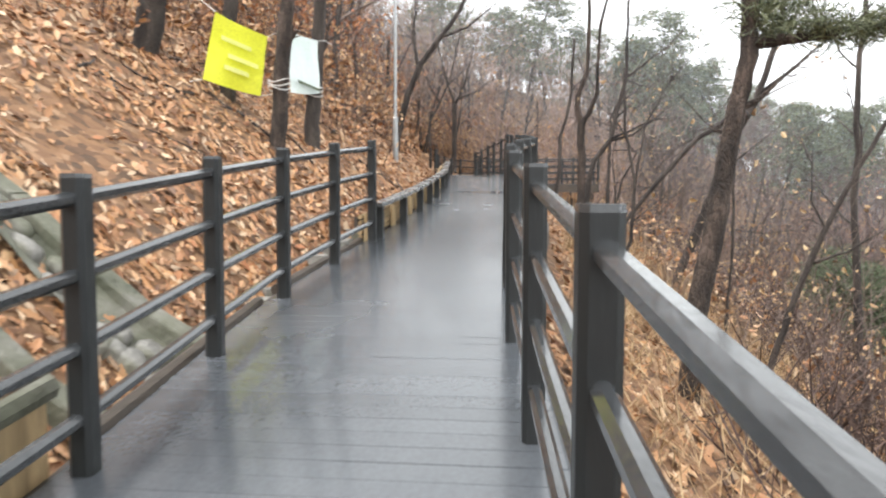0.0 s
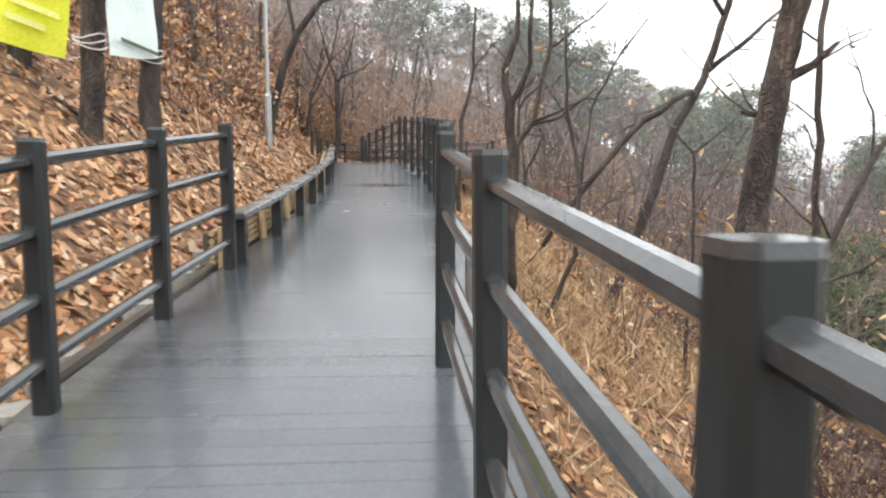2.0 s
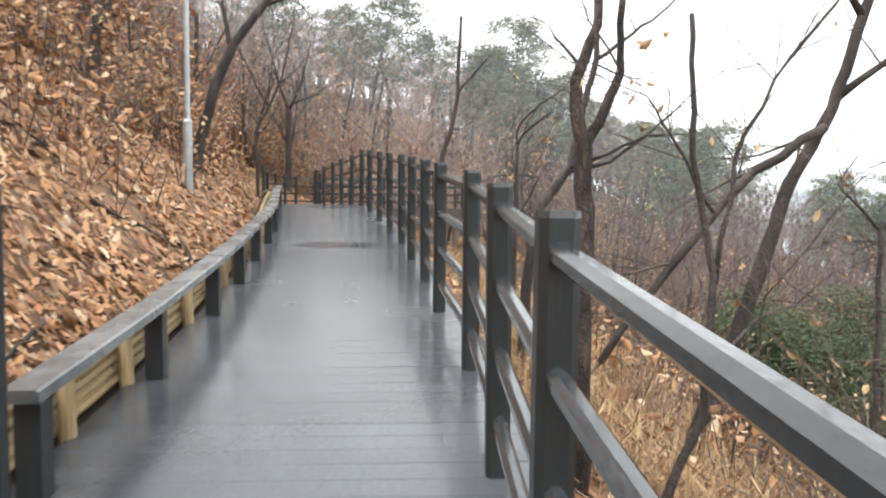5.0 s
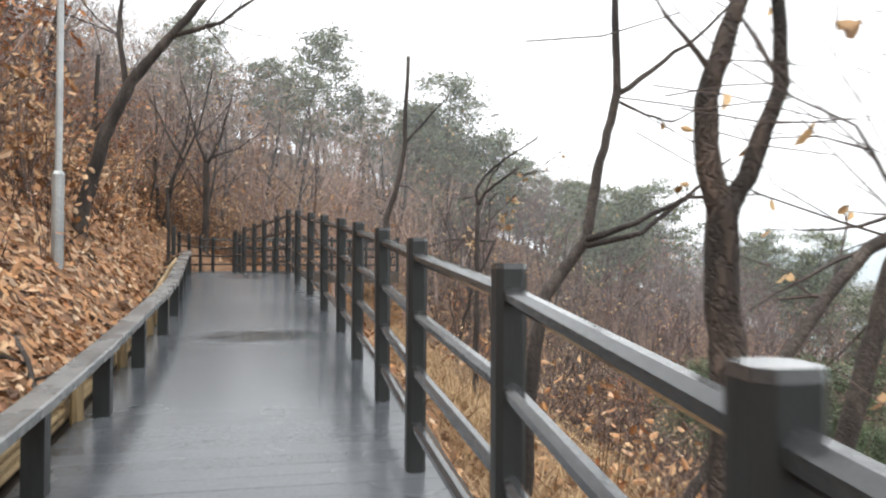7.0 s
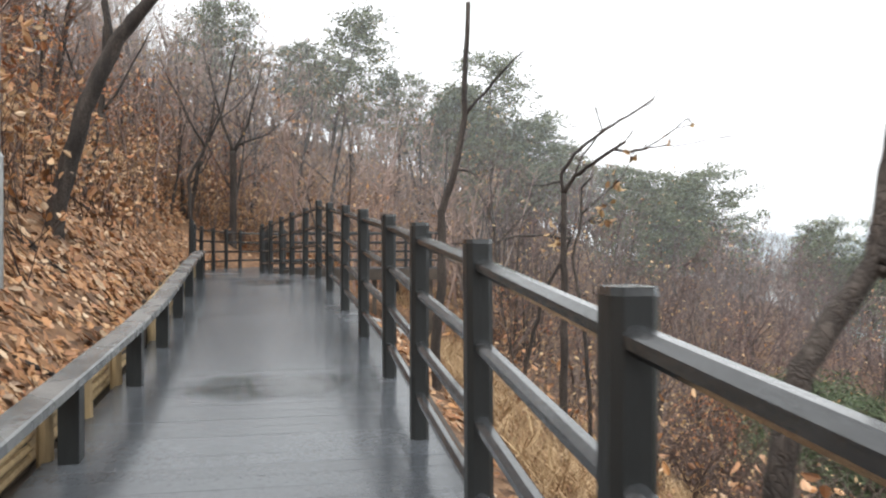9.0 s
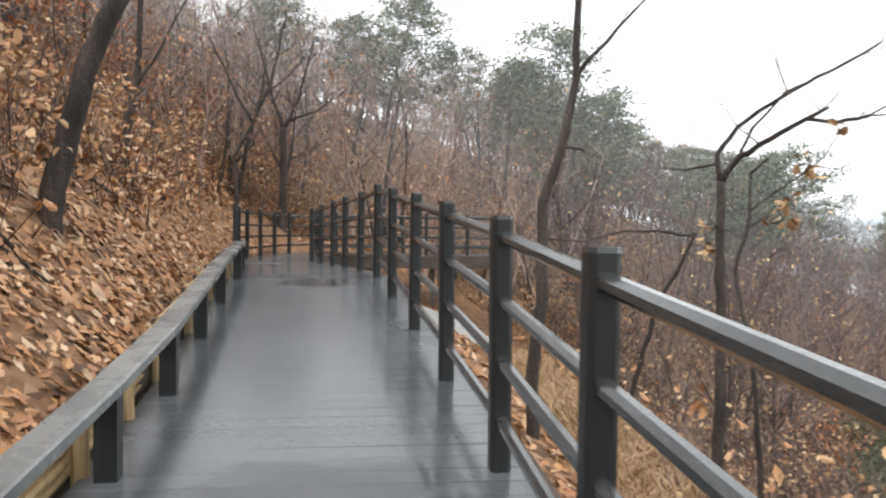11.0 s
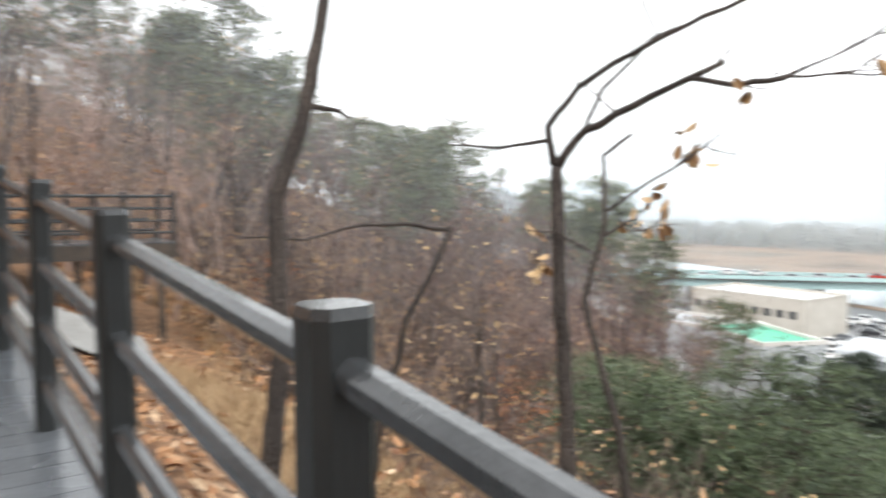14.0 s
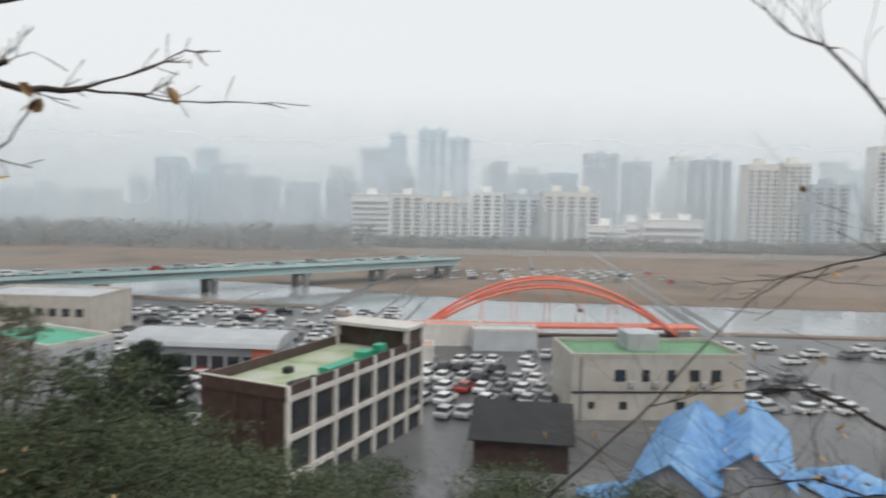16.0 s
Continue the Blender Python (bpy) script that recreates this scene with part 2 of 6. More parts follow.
def furrows(m, scale, depth, stretch=(1, 1, 0.22)):
    """Cuts bark into long plates with dark furrows between them."""
    n, l = m.node_tree.nodes, m.node_tree.links
    p = n["Principled BSDF"]
    tc, mp, wob, add = n.new("ShaderNodeTexCoord"), n.new("ShaderNodeMapping"), n.new("ShaderNodeTexNoise"), n.new("ShaderNodeMix")
    mp.inputs["Scale"].default_value = stretch
    l.new(tc.outputs["Object"], mp.inputs[0])
    wob.inputs["Scale"].default_value, wob.inputs["Detail"].default_value = 9.0, 3
    l.new(tc.outputs["Object"], wob.inputs["Vector"])
    add.data_type = "RGBA"
    add.inputs["Factor"].default_value = 0.12
    l.new(mp.outputs[0], add.inputs["A"])
    l.new(wob.outputs["Color"], add.inputs["B"])
    vor = n.new("ShaderNodeTexVoronoi")
    vor.feature = "DISTANCE_TO_EDGE"
    vor.inputs["Scale"].default_value = scale
    l.new(add.outputs["Result"], vor.inputs["Vector"])
    rg = n.new("ShaderNodeMapRange")
    rg.inputs["From Max"].default_value = 0.22
    rg.inputs["To Min"].default_value = 0.55
    l.new(vor.outputs["Distance"], rg.inputs["Value"])
    sc = n.new("ShaderNodeVectorMath")
    sc.operation = "SCALE"
    l.new(p.inputs["Base Color"].links[0].from_socket, sc.inputs[0])
    l.new(rg.outputs[0], sc.inputs["Scale"])
    l.new(sc.outputs[0], p.inputs["Base Color"])
    bp = n.new("ShaderNodeBump")
    bp.inputs["Strength"].default_value, bp.inputs["Distance"].default_value = 1.0, depth
    l.new(rg.outputs[0], bp.inputs["Height"])
    l.new(p.inputs["Normal"].links[0].from_socket, bp.inputs["Normal"])
    l.new(bp.outputs[0], p.inputs["Normal"])


furrows(M_PINEBARK, 34, 0.02, (1, 1, 0.16))
furrows(M_BARK, 46, 0.012, (1, 1, 0.12))
M_STONE = mat("mossy_stone", [(0.12, 0.115, 0.10), (0.24, 0.23, 0.21), (0.16, 0.16, 0.10)], rough=0.7, scale=2.5, fine=25, bump=0.8, spread=0.4)
M_STEEL = mat("galvanised_pole", [(0.28, 0.29, 0.29), (0.40, 0.41, 0.41)], rough=0.4, metal=0.6, scale=4, fine=30, bump=0.05)
M_ROPE = mat("white_cord", [(0.6, 0.58, 0.54), (0.75, 0.73, 0.7)], rough=0.8, scale=20, fine=90)
M_YELLOW = mat("yellow_banner_cloth", [(0.72, 0.74, 0.03), (0.80, 0.82, 0.06)], rough=0.6, scale=2, fine=40, bump=0.05)
M_WHITEB = mat("white_banner_cloth", [(0.62, 0.72, 0.68), (0.74, 0.80, 0.77)], rough=0.6, scale=2, fine=40, bump=0.05)
M_BANTEXT = mat("banner_print", [(0.80, 0.82, 0.28), (0.78, 0.80, 0.20)], rough=0.6, scale=4, fine=40, bump=0.0)
M_CONC = mat("grey_concrete", [(0.20, 0.195, 0.185), (0.28, 0.275, 0.265)], rough=0.75, scale=0.6, fine=8, bump=0.3)


# ---------------- the lie of the land ----------------
DECK_Z = [(-12, -1.18), (7.4, 0.73), (21.3, 1.93), (28, 1.80), (40, 1.80)]


def deck_z(y):
    """Height of the boardwalk's surface: a steady ramp, then nearly level."""
    return lerp(DECK_Z, y)


RIGHT = [(-6, 0.75), (-3, 0.55), (0, 0.28), (1.53, 0.09), (3.04, -0.10), (4.46, -0.28), (5.92, -0.42), (7.36, -0.43), (8.52, -0.39), (9.9, -0.36), (11.38, -0.46), (12.68, -0.52), (14.0, -0.63), (15.31, -0.735), (16.74, -0.91), (18.25, -1.11), (19.8, -1.34), (21.3, -1.57), (22.75, -1.88), (23.85, -2.21), (25.1, -2.54), (26.5, -2.92), (27.9, -3.29), (29.3, -3.5), (30.8, -3.5), (32.3, -3.2)]
LEFT = [(-6, -1.1), (-3, -1.35), (0, -1.68), (2.48, -1.87), (3.92, -2.05), (5.35, -2.19), (6.75, -2.22), (8.15, -2.21), (9.78, -2.22), (11.25, -2.27), (12.5, -2.34), (13.8, -2.44), (15.2, -2.55), (16.4, -2.68), (17.85, -2.9), (19.35, -3.13), (20.9, -3.33), (22.3, -3.6), (23.7, -3.95), (25.1, -4.3), (26.5, -4.67), (27.95, -4.95), (29.5, -5.1), (31.0, -5.08), (32.3, -4.95), (33.3, -4.7), (34.1, -4.1)]


def lerp(table, y):
    if y <= table[0][0]:
        return table[0][1]
    for (a, b), (c, d) in zip(table, table[1:]):
        if y <= c:
            return b + (d - b) * (y - a) / (c - a)
    return table[-1][1]


def right_x(y):
    return lerp(RIGHT, y)


def left_x(y):
    return lerp(LEFT, y)


VALLEY = -24.0
CREST = [(-60, 26), (-30, 18), (-12, 12.6), (0, 9.2), (9, 6.0), (18, 2.2), (27, -0.2), (37, -3.8), (46, -12), (60, -22), (80, -24)]


def soft_max(a, b, k=1.5):
    return 0.5 * (a + b + math.sqrt((a - b) ** 2 + k * k)) - 0.5 * k * 0.3


def land(x, y):
    """Ground height: a wooded slope that falls from left to right, a spur across the end, and the valley floor."""
    zd = deck_z(min(max(y, -12), 30)) + 0.03 * max(0, y - 30)
    lx, rx = left_x(min(max(y, -6), 33)), right_x(min(max(y, -6), 27))
    if x < lx:
        d = lx - x
        bank = min(1.0, max(0.0, (y - 5.0) / 3.0))
        z = zd - 0.22 + 0.40 * bank * min(d, 0.3) / 0.3 * 0.5 + 0.78 * min(max(0, d - 0.3), 2.8) + 0.55 * max(0, d - 3.1)
    elif x > rx:
        d = x - rx
        z = zd - 0.35 - 0.5 * min(d, 3) - 0.62 * max(0, d - 3)
    else:
        w = (x - lx) / (rx - lx)
        z = zd - 0.22 - 0.13 * w
    spur = lerp(CREST, x) - 0.42 * abs(y - 60) if y < 60 else lerp(CREST, x) - 0.15 * (y - 60)
    if y > 26:
        z = soft_max(z, spur, 2.0) if x > -30 else max(z, spur)
    z = max(z, VALLEY) if z < VALLEY + 3 else z
    off = max(0.0, min(1.0, max(lx - x - 0.5, x - rx - 0.3)))
    z += off * (0.22 * noise.noise((x * 0.5, y * 0.5, 0)) + 0.12 * noise.noise((x * 1.3, y * 1.3, 2)) + 0.07 * noise.noise((x * 2.6, y * 2.6, 5)))
    if VALLEY + 0.01 < z:
        z += off * 0.5 * noise.noise((x * 0.09, y * 0.09, 9)) * min(1, abs(x) / 12)
    return max(z, VALLEY)


def build_ground():
    xs = np.unique(np.concatenate([np.linspace(-70, -14, 40), np.arange(-14, 10, 0.3), np.linspace(10, 70, 70), np.linspace(70, 3500, 14)]))
    ys = np.unique(np.concatenate([np.linspace(-3500, -40, 8), np.linspace(-40, -6, 24), np.arange(-6, 32, 0.35), np.linspace(32, 100, 70), np.linspace(100, 3500, 10)]))
    xs = np.concatenate([[-3500, -400], xs])
    mb = MB()
    for y in ys:
        for x in xs:
            mb.v.append((x, y, land(max(x, -70), min(max(y, -60), 140))))
    w = len(xs)
    for j in range(len(ys) - 1):
        for i in range(w - 1):
            a = j * w + i
            mb.f.append([a, a + 1, a + 1 + w, a + w])
    ob = part("ground", mb, M_SOIL, smooth=True)
    ob.data.materials.append(M_ASPHALT)
    for f in ob.data.polygons:
        c = f.center
        if c.x > 25 and c.z < VALLEY + 0.6:
            f.material_index = 1
    return tagged(ob, "wooded slope covered in brown fallen oak leaves above a paved valley", "ground", kind="structure")


build_ground()


def mist_veil(m, z0, z1, wide, high, thickness):
    """A thin pale sheet added for haze in the air: lets most light through and scatters a little of it."""
    mt = bpy.data.materials.new("thin_mist")
    mt.use_nodes = True
    n, l = mt.node_tree.nodes, mt.node_tree.links
    n.remove(n["Principled BSDF"])
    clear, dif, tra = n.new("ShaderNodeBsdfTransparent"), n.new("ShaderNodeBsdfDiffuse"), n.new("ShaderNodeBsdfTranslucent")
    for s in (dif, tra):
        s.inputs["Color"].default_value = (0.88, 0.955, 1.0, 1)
    add = n.new("ShaderNodeMixShader")
    l.new(dif.outputs[0], add.inputs[1])
    l.new(tra.outputs[0], add.inputs[2])
    tc, sep = n.new("ShaderNodeTexCoord"), n.new("ShaderNodeSeparateXYZ")
    l.new(tc.outputs["Object"], sep.inputs[0])
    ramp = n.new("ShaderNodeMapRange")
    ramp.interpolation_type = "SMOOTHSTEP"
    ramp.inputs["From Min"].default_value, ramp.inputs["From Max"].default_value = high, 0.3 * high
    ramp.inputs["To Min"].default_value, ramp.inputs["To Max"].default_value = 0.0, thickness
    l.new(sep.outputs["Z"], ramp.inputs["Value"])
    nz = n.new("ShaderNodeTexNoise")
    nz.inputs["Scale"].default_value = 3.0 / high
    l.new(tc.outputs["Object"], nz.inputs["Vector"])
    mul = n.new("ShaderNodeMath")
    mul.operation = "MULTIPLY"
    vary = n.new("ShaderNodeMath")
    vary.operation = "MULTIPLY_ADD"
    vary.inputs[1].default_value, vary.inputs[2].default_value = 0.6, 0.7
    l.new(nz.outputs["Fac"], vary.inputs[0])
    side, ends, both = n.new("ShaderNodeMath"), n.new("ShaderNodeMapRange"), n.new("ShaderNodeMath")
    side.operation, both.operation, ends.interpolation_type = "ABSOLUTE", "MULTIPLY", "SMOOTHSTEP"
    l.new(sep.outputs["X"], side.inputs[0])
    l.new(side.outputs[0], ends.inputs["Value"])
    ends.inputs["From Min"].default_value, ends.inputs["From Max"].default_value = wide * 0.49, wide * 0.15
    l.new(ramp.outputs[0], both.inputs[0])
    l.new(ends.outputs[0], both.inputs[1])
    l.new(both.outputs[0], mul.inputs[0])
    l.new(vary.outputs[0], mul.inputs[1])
    mix = n.new("ShaderNodeMixShader")
    l.new(mul.outputs[0], mix.inputs[0])
    l.new(clear.outputs[0], mix.inputs[1])
    l.new(add.outputs[0], mix.inputs[2])
    l.new(mix.outputs[0], n["Material Output"].inputs["Surface"])
    mb = MB()
    k = 24
    for i in range(k + 1):
        x = (i / k - 0.5) * wide
        y = 0.00012 * x * x
        mb.v += [(x, y, 0), (x, y, high)]
    for i in range(k):
        mb.f.append([2 * i, 2 * i + 2, 2 * i + 3, 2 * i + 1])
    ob = part("backdrop_mist", mb, mt, smooth=True)
    ob.matrix_basis = m
    return tagged(ob, "thin pale sheet added for the haze of distance", "mist", kind="structure")

# ---------------- the boardwalk ----------------
def slab_mesh(name, w, d, h, mtl, bevel=0.006):
    """A board of width 1 (scaled to fit), with eased long edges."""
    mb = MB()
    b = bevel
    poly = [(-d / 2, -h), (d / 2, -h), (d / 2, -b), (d / 2 - b, 0), (-d / 2 + b, 0), (-d / 2, -b)]
    for x in (-w / 2, w / 2):
        mb.v += [(x, y, z) for y, z in poly]
    k = len(poly)
    for i in range(k):
        j = (i + 1) % k
        mb.f.append([i, j, k + j, k + i])
    mb.f.append(list(reversed(range(k))))
    mb.f.append([k + i for i in range(k)])
    return mb.mesh(name, mtl)


PLANK = 0.145
deck = thing("boardwalk_deck", Matrix.Identity(4), "wet dark grey boardwalk deck of cross-laid planks", "boardwalk", kind="structure")
plank_mesh = slab_mesh("plank", 1.0, PLANK - 0.003, 0.03, M_DECK, 0.0005)
random.seed(4)


def heading(y):
    """How far the boardwalk has turned to the left, in radians."""
    c = lambda v: (left_x(v) + right_x(v)) / 2
    return math.atan2(c(y - 0.6) - c(y + 0.6), 1.2)


def lay_planks():
    y = -5.0
    while y < 34.1:
        a, b = left_x(y) - 0.10, (right_x(y) if y < 32.3 else -3.2) + 0.16
        h = heading(y) * 0.6
        ob = part("plank", plank_mesh, None, deck)
        ob.location = ((a + b) / 2, y, deck_z(y) + random.uniform(-0.0005, 0.0005))
        ob.scale = ((b - a) * 1.0, 1, 1)
        ob.rotation_euler = (math.atan((deck_z(y + 0.3) - deck_z(y - 0.3)) / 0.6), random.uniform(-0.001, 0.001), h)
        y += PLANK * 0.995
    x = -2.96
    while x < 1.7:
        ob = part("plank", plank_mesh, None, deck)
        ob.matrix_basis = pose(x, 33.4, 1.8, 0, 0, 90) @ Matrix.Diagonal((2.1, 1, 1, 1))
        x += PLANK


# edge beams along both sides, bearers under the deck
def edge_beam(side):
    mb = MB()
    for i in range(75):
        y0, y1 = -5 + i * 0.5, -5 + (i + 1) * 0.5
        if y1 > 32.3:
            break
        f = (lambda y: left_x(y) - 0.12) if side < 0 else (lambda y: right_x(y) + 0.17)
        n = len(mb.v)
        for y in (y0, y1):
            for dx in (0, 0.06):
                for dz in (-0.26, -0.035):
                    mb.v.append((f(y) + side * dx, y, deck_z(y) + dz))
        mb.f += [[n + q for q in c] for c in ((0, 1, 3, 2), (4, 6, 7, 5), (0, 4, 5, 1), (2, 3, 7, 6), (1, 5, 7, 3), (0, 2, 6, 4))]
    return part("edge_beam", mb, M_BEAM, deck)


edge_beam(-1)
edge_beam(1)
for y in np.arange(-4, 32, 2.7):
    for x in (left_x(y) + 0.15, right_x(y) - 0.05):
        part("support_post", MB().box(x - 0.06, x + 0.06, y - 0.06, y + 0.06, min(land(x, y), deck_z(y)) - 0.9, deck_z(y) - 0.06), M_BEAM, deck)


# ---------------- railing ----------------
POST_H = 1.2
RAILS_AT = (1.11, 0.81, 0.52, 0.235)


def post_mesh(h=POST_H, w=0.1):
    a, c = w / 2, w * 0.2
    poly = [(-a + c, -a), (a - c, -a), (a, -a + c), (a, a - c), (a - c, a), (-a + c, a), (-a, a - c), (-a, -a + c)]
    mb = MB().prism(poly, -0.04, h - 0.012, cap=False)
    n = len(mb.v)
    mb.v += [(x * 0.9, y * 0.9, h) for x, y in poly]
    for i in range(8):
        j = (i + 1) % 8
        mb.f.append([8 + i, 8 + j, n + j, n + i])
    mb.f.append([n + i for i in range(8)])
    return mb.mesh("post", M_POST)


# lighter, glossier plate added on each post, imitating sky sheen on its wet top
def top_sheen_mesh(h=POST_H, w=0.102):
    a, c = w / 2, w * 0.2
    poly = [(-a + c, -a), (a - c, -a), (a, -a + c), (a, a - c), (a - c, a), (-a + c, a), (-a, a - c), (-a, -a + c)]
    return MB().prism(poly, h - 0.012, h + 0.006, taper=0.96).mesh("post_cap", M_RAIL)


POST, TOP_SHEEN = post_mesh(), top_sheen_mesh()
rail_poly = [(0.0315 * math.cos(a), 0.0315 * math.sin(a)) for a in [radians(22.5 + 45 * i) for i in range(8)]]
RAIL = MB().prism([(x, y) for x, y in rail_poly], 0, 1).mesh("rail", M_RAIL)


def span(ob_name, mesh, p, q, parent):
    """A bar of unit length laid from p to q, one of its flats upwards."""
    p, q = Vector(p), Vector(q)
    d = (q - p)
    z = d.normalized()
    x = Vector((0, 0, 1)).cross(z).normalized()
    y = z.cross(x)
    m = Matrix((x, y, z)).transposed().to_4x4()
    ob = part(ob_name, mesh, None, parent)
    ob.matrix_basis = Matrix.Translation(p) @ m @ Matrix.Diagonal((1, 1, d.length, 1))
    return ob


def railing(pts, label, group="", post_turn=None):
    """Posts at the given plan points, joined by four rails."""
    base = thing("railing", Matrix.Identity(4), label, "railing", group)
    for i, (x, y, z) in enumerate(pts):
        a, b = pts[max(i - 1, 0)], pts[min(i + 1, len(pts) - 1)]
        ob = part("post", POST, None, base)
        ob.matrix_basis = pose(x, y, z, random.uniform(-.4, .4), random.uniform(-.4, .4), math.degrees(math.atan2(b[1] - a[1], b[0] - a[0])) - 90)
        c = part("post_cap", TOP_SHEEN, None, base)
        c.matrix_basis = ob.matrix_basis
    for p, q in zip(pts, pts[1:]):
        for h in RAILS_AT:
            span("rail", RAIL, (p[0], p[1], p[2] + h), (q[0], q[1], q[2] + h), base)
    return base


R_Y = [-4.3, -2.85, -1.4, 0.05, 1.53, 3.04, 4.46, 5.92, 7.36, 8.52, 9.9, 11.38, 12.68, 14.0, 15.31, 16.74, 18.25, 19.8, 21.3, 22.75, 23.85, 25.1, 26.5, 27.9, 29.3, 30.8, 32.3]
railing([(right_x(y), y, deck_z(y)) for y in R_Y] + [(x, 32.45, 1.8) for x in (-1.9, -0.6, 0.6, 1.7)], "dark grey boardwalk railing with four wet rails", "boardwalk railings")
L_Y = [-4.4, -3.05, -1.68, -0.3, 1.08, 2.48, 3.92, 5.35, 6.75, 8.15]
railing([(left_x(y), y, deck_z(y)) for y in L_Y], "dark grey uphill railing with four rails, ending at a low guard", "boardwalk railings")
railing([(left_x(y), y, deck_z(y)) for y in (26.5, 27.95, 29.5, 31.0, 32.3, 33.3)] + [(-4.0, 34.25, 1.8), (-2.7, 34.35, 1.8), (-1.3, 34.35, 1.8), (0.1, 34.35, 1.8), (1.6, 34.35, 1.8)], "dark grey railing round the bend of the boardwalk", "boardwalk railings")
part("edge_beam", MB().box(-3.2, 1.75, 32.28, 32.36, 1.42, 1.77), M_BEAM, deck)
for x in (-2.2, -0.4, 1.4):
    part("support_post", MB().box(x - 0.07, x + 0.07, 32.5, 32.64, land(x, 32.5) - 0.4, 1.7), M_BEAM, deck)

# low guard along the uphill side
guard = thing("low_guard_rail", Matrix.Identity(4), "low grey wooden guard rail with a flat wet top board", "guard rail")
G_Y = [8.39, 9.78, 11.25, 12.5, 13.8, 15.2, 16.4, 17.85, 19.35, 20.9, 22.3, 23.7, 25.1, 26.35]
GUARD_H = 0.425
stub = MB().box(-0.05, 0.05, -0.045, 0.045, -0.03, GUARD_H - 0.02).mesh("stub_post", M_POST)
board_poly = [(-0.075, -0.03), (0.075, -0.03), (0.075, 0.014), (0.066, 0.022), (-0.066, 0.022), (-0.075, 0.014)]
BOARD = MB().prism(board_poly, 0, 1).mesh("top_board", M_BOARD)
for y in G_Y:
    ob = part("stub_post", stub, None, guard)
    ob.matrix_basis = pose(left_x(y) + 0.03, y, deck_z(y), 0, 0, math.degrees(heading(y)))
for y0, y1 in zip(G_Y, G_Y[1:]):
    e = 0.09 if y0 == G_Y[0] else 0.0
    span("top_board", BOARD, (left_x(y0 - e) + 0.02, y0 - e, deck_z(y0 - e) + GUARD_H), (left_x(y1) + 0.02, y1, deck_z(y1) + GUARD_H), guard)

# boards that hold back the bank behind the low guard
retainer = thing("retaining_wall", Matrix.Identity(4), "low wall of yellow brown logs stacked behind upright stakes, holding back the leafy bank", "retaining wall", kind="structure")
random.seed(8)
y = 8.3
while y < 26.2:
    step = random.uniform(0.62, 0.78)
    x = left_x(y) - 0.105
    top = deck_z(y) + random.uniform(0.27, 0.33)
    part("stake", MB().tube([(x, y, top - 0.75), (x + 0.004, y, top - 0.3), (x, y, top)], [0.042, 0.041, 0.037], 9), M_SLAT, retainer)
    y1 = min(y + step, 26.2)
    for k in range(5):
        h, r = 0.02 + 0.062 * k, random.uniform(0.026, 0.034)
        a = Vector((left_x(y) - 0.185, y - 0.04, deck_z(y) + h + random.uniform(-0.008, 0.008)))
        b = Vector((left_x(y1) - 0.185, y1 + 0.04, deck_z(y1) + h + random.uniform(-0.008, 0.008)))
        part("log", MB().tube([a, a.lerp(b, 0.5) + Vector((random.uniform(-0.006, 0.006), 0, random.uniform(-0.006, 0.006))), b], [r, r * 0.95, r], 8), M_SLAT, retainer)
    part("backing_board", MB().box(left_x(y) - 0.27, left_x(y) - 0.225, y, y1 - 0.004, deck_z(y) - 0.4, deck_z(y) + 0.27), M_BEAM, retainer)
    y = y1 if y1 < 26.2 else 99

# ---------------- trees ----------------
def branch(mb, p, d, length, r, depth, rng, leaves=None, droop=0.0, sides=5, twig=None, bend=0.35, kids=(3, 5)):
    """A crooked tapered limb with side limbs; fine twigs go to the last mesh given."""
    n = 5 if depth > 1 else 4 if depth > 0 else 2
    pts, rad, p, d = [Vector(p)], [r], Vector(p), Vector(d).normalized()
    dirs = [d.copy()]
    for i in range(n):
        d = (d + Vector((rng.uniform(-1, 1), rng.uniform(-1, 1), rng.uniform(-0.6, 1) - droop)) * bend * 0.5).normalized()
        p = p + d * (length / n)
        pts.append(p.copy())
        rad.append(max(0.0025, r * (1 - 0.75 * (i + 1) / n)))
        dirs.append(d.copy())
    dest = mb if depth > 0 or twig is None else twig
    dest.tube(pts, rad, sides if depth > 1 else 4 if depth > 0 and r > 0.012 else 3, cap=depth > 1)
    if depth == 0:
        if leaves is not None:
            lmb, chance, size = leaves
            for q in pts[1:]:
                if rng.random() < chance:
                    a = Vector((rng.gauss(0, 1), rng.gauss(0, 1), rng.gauss(0, 1) - 0.8)).normalized() * size * rng.uniform(0.6, 1.2)
                    b = a.cross(Vector((rng.gauss(0, 1), rng.gauss(0, 1), 1))).normalized() * size * 0.5
                    lmb.leaf(q + a * 0.8, a, b, size * 0.2)
        return
    for k in range(rng.randint(*kids)):
        i = rng.randint(1 if depth < 3 else 2, n)
        out = Vector((rng.gauss(0, 1), rng.gauss(0, 1), rng.gauss(0.25, 0.6)))
        out = (out - dirs[i] * out.dot(dirs[i])).normalized()
        dd = dirs[i] * rng.uniform(0.5, 0.95) + out * rng.uniform(0.55, 0.95)
        branch(mb, pts[i], dd, length * rng.uniform(0.4, 0.68), rad[i] * rng.uniform(0.45, 0.7), depth - 1, rng, leaves, droop, sides, twig, bend, kids)


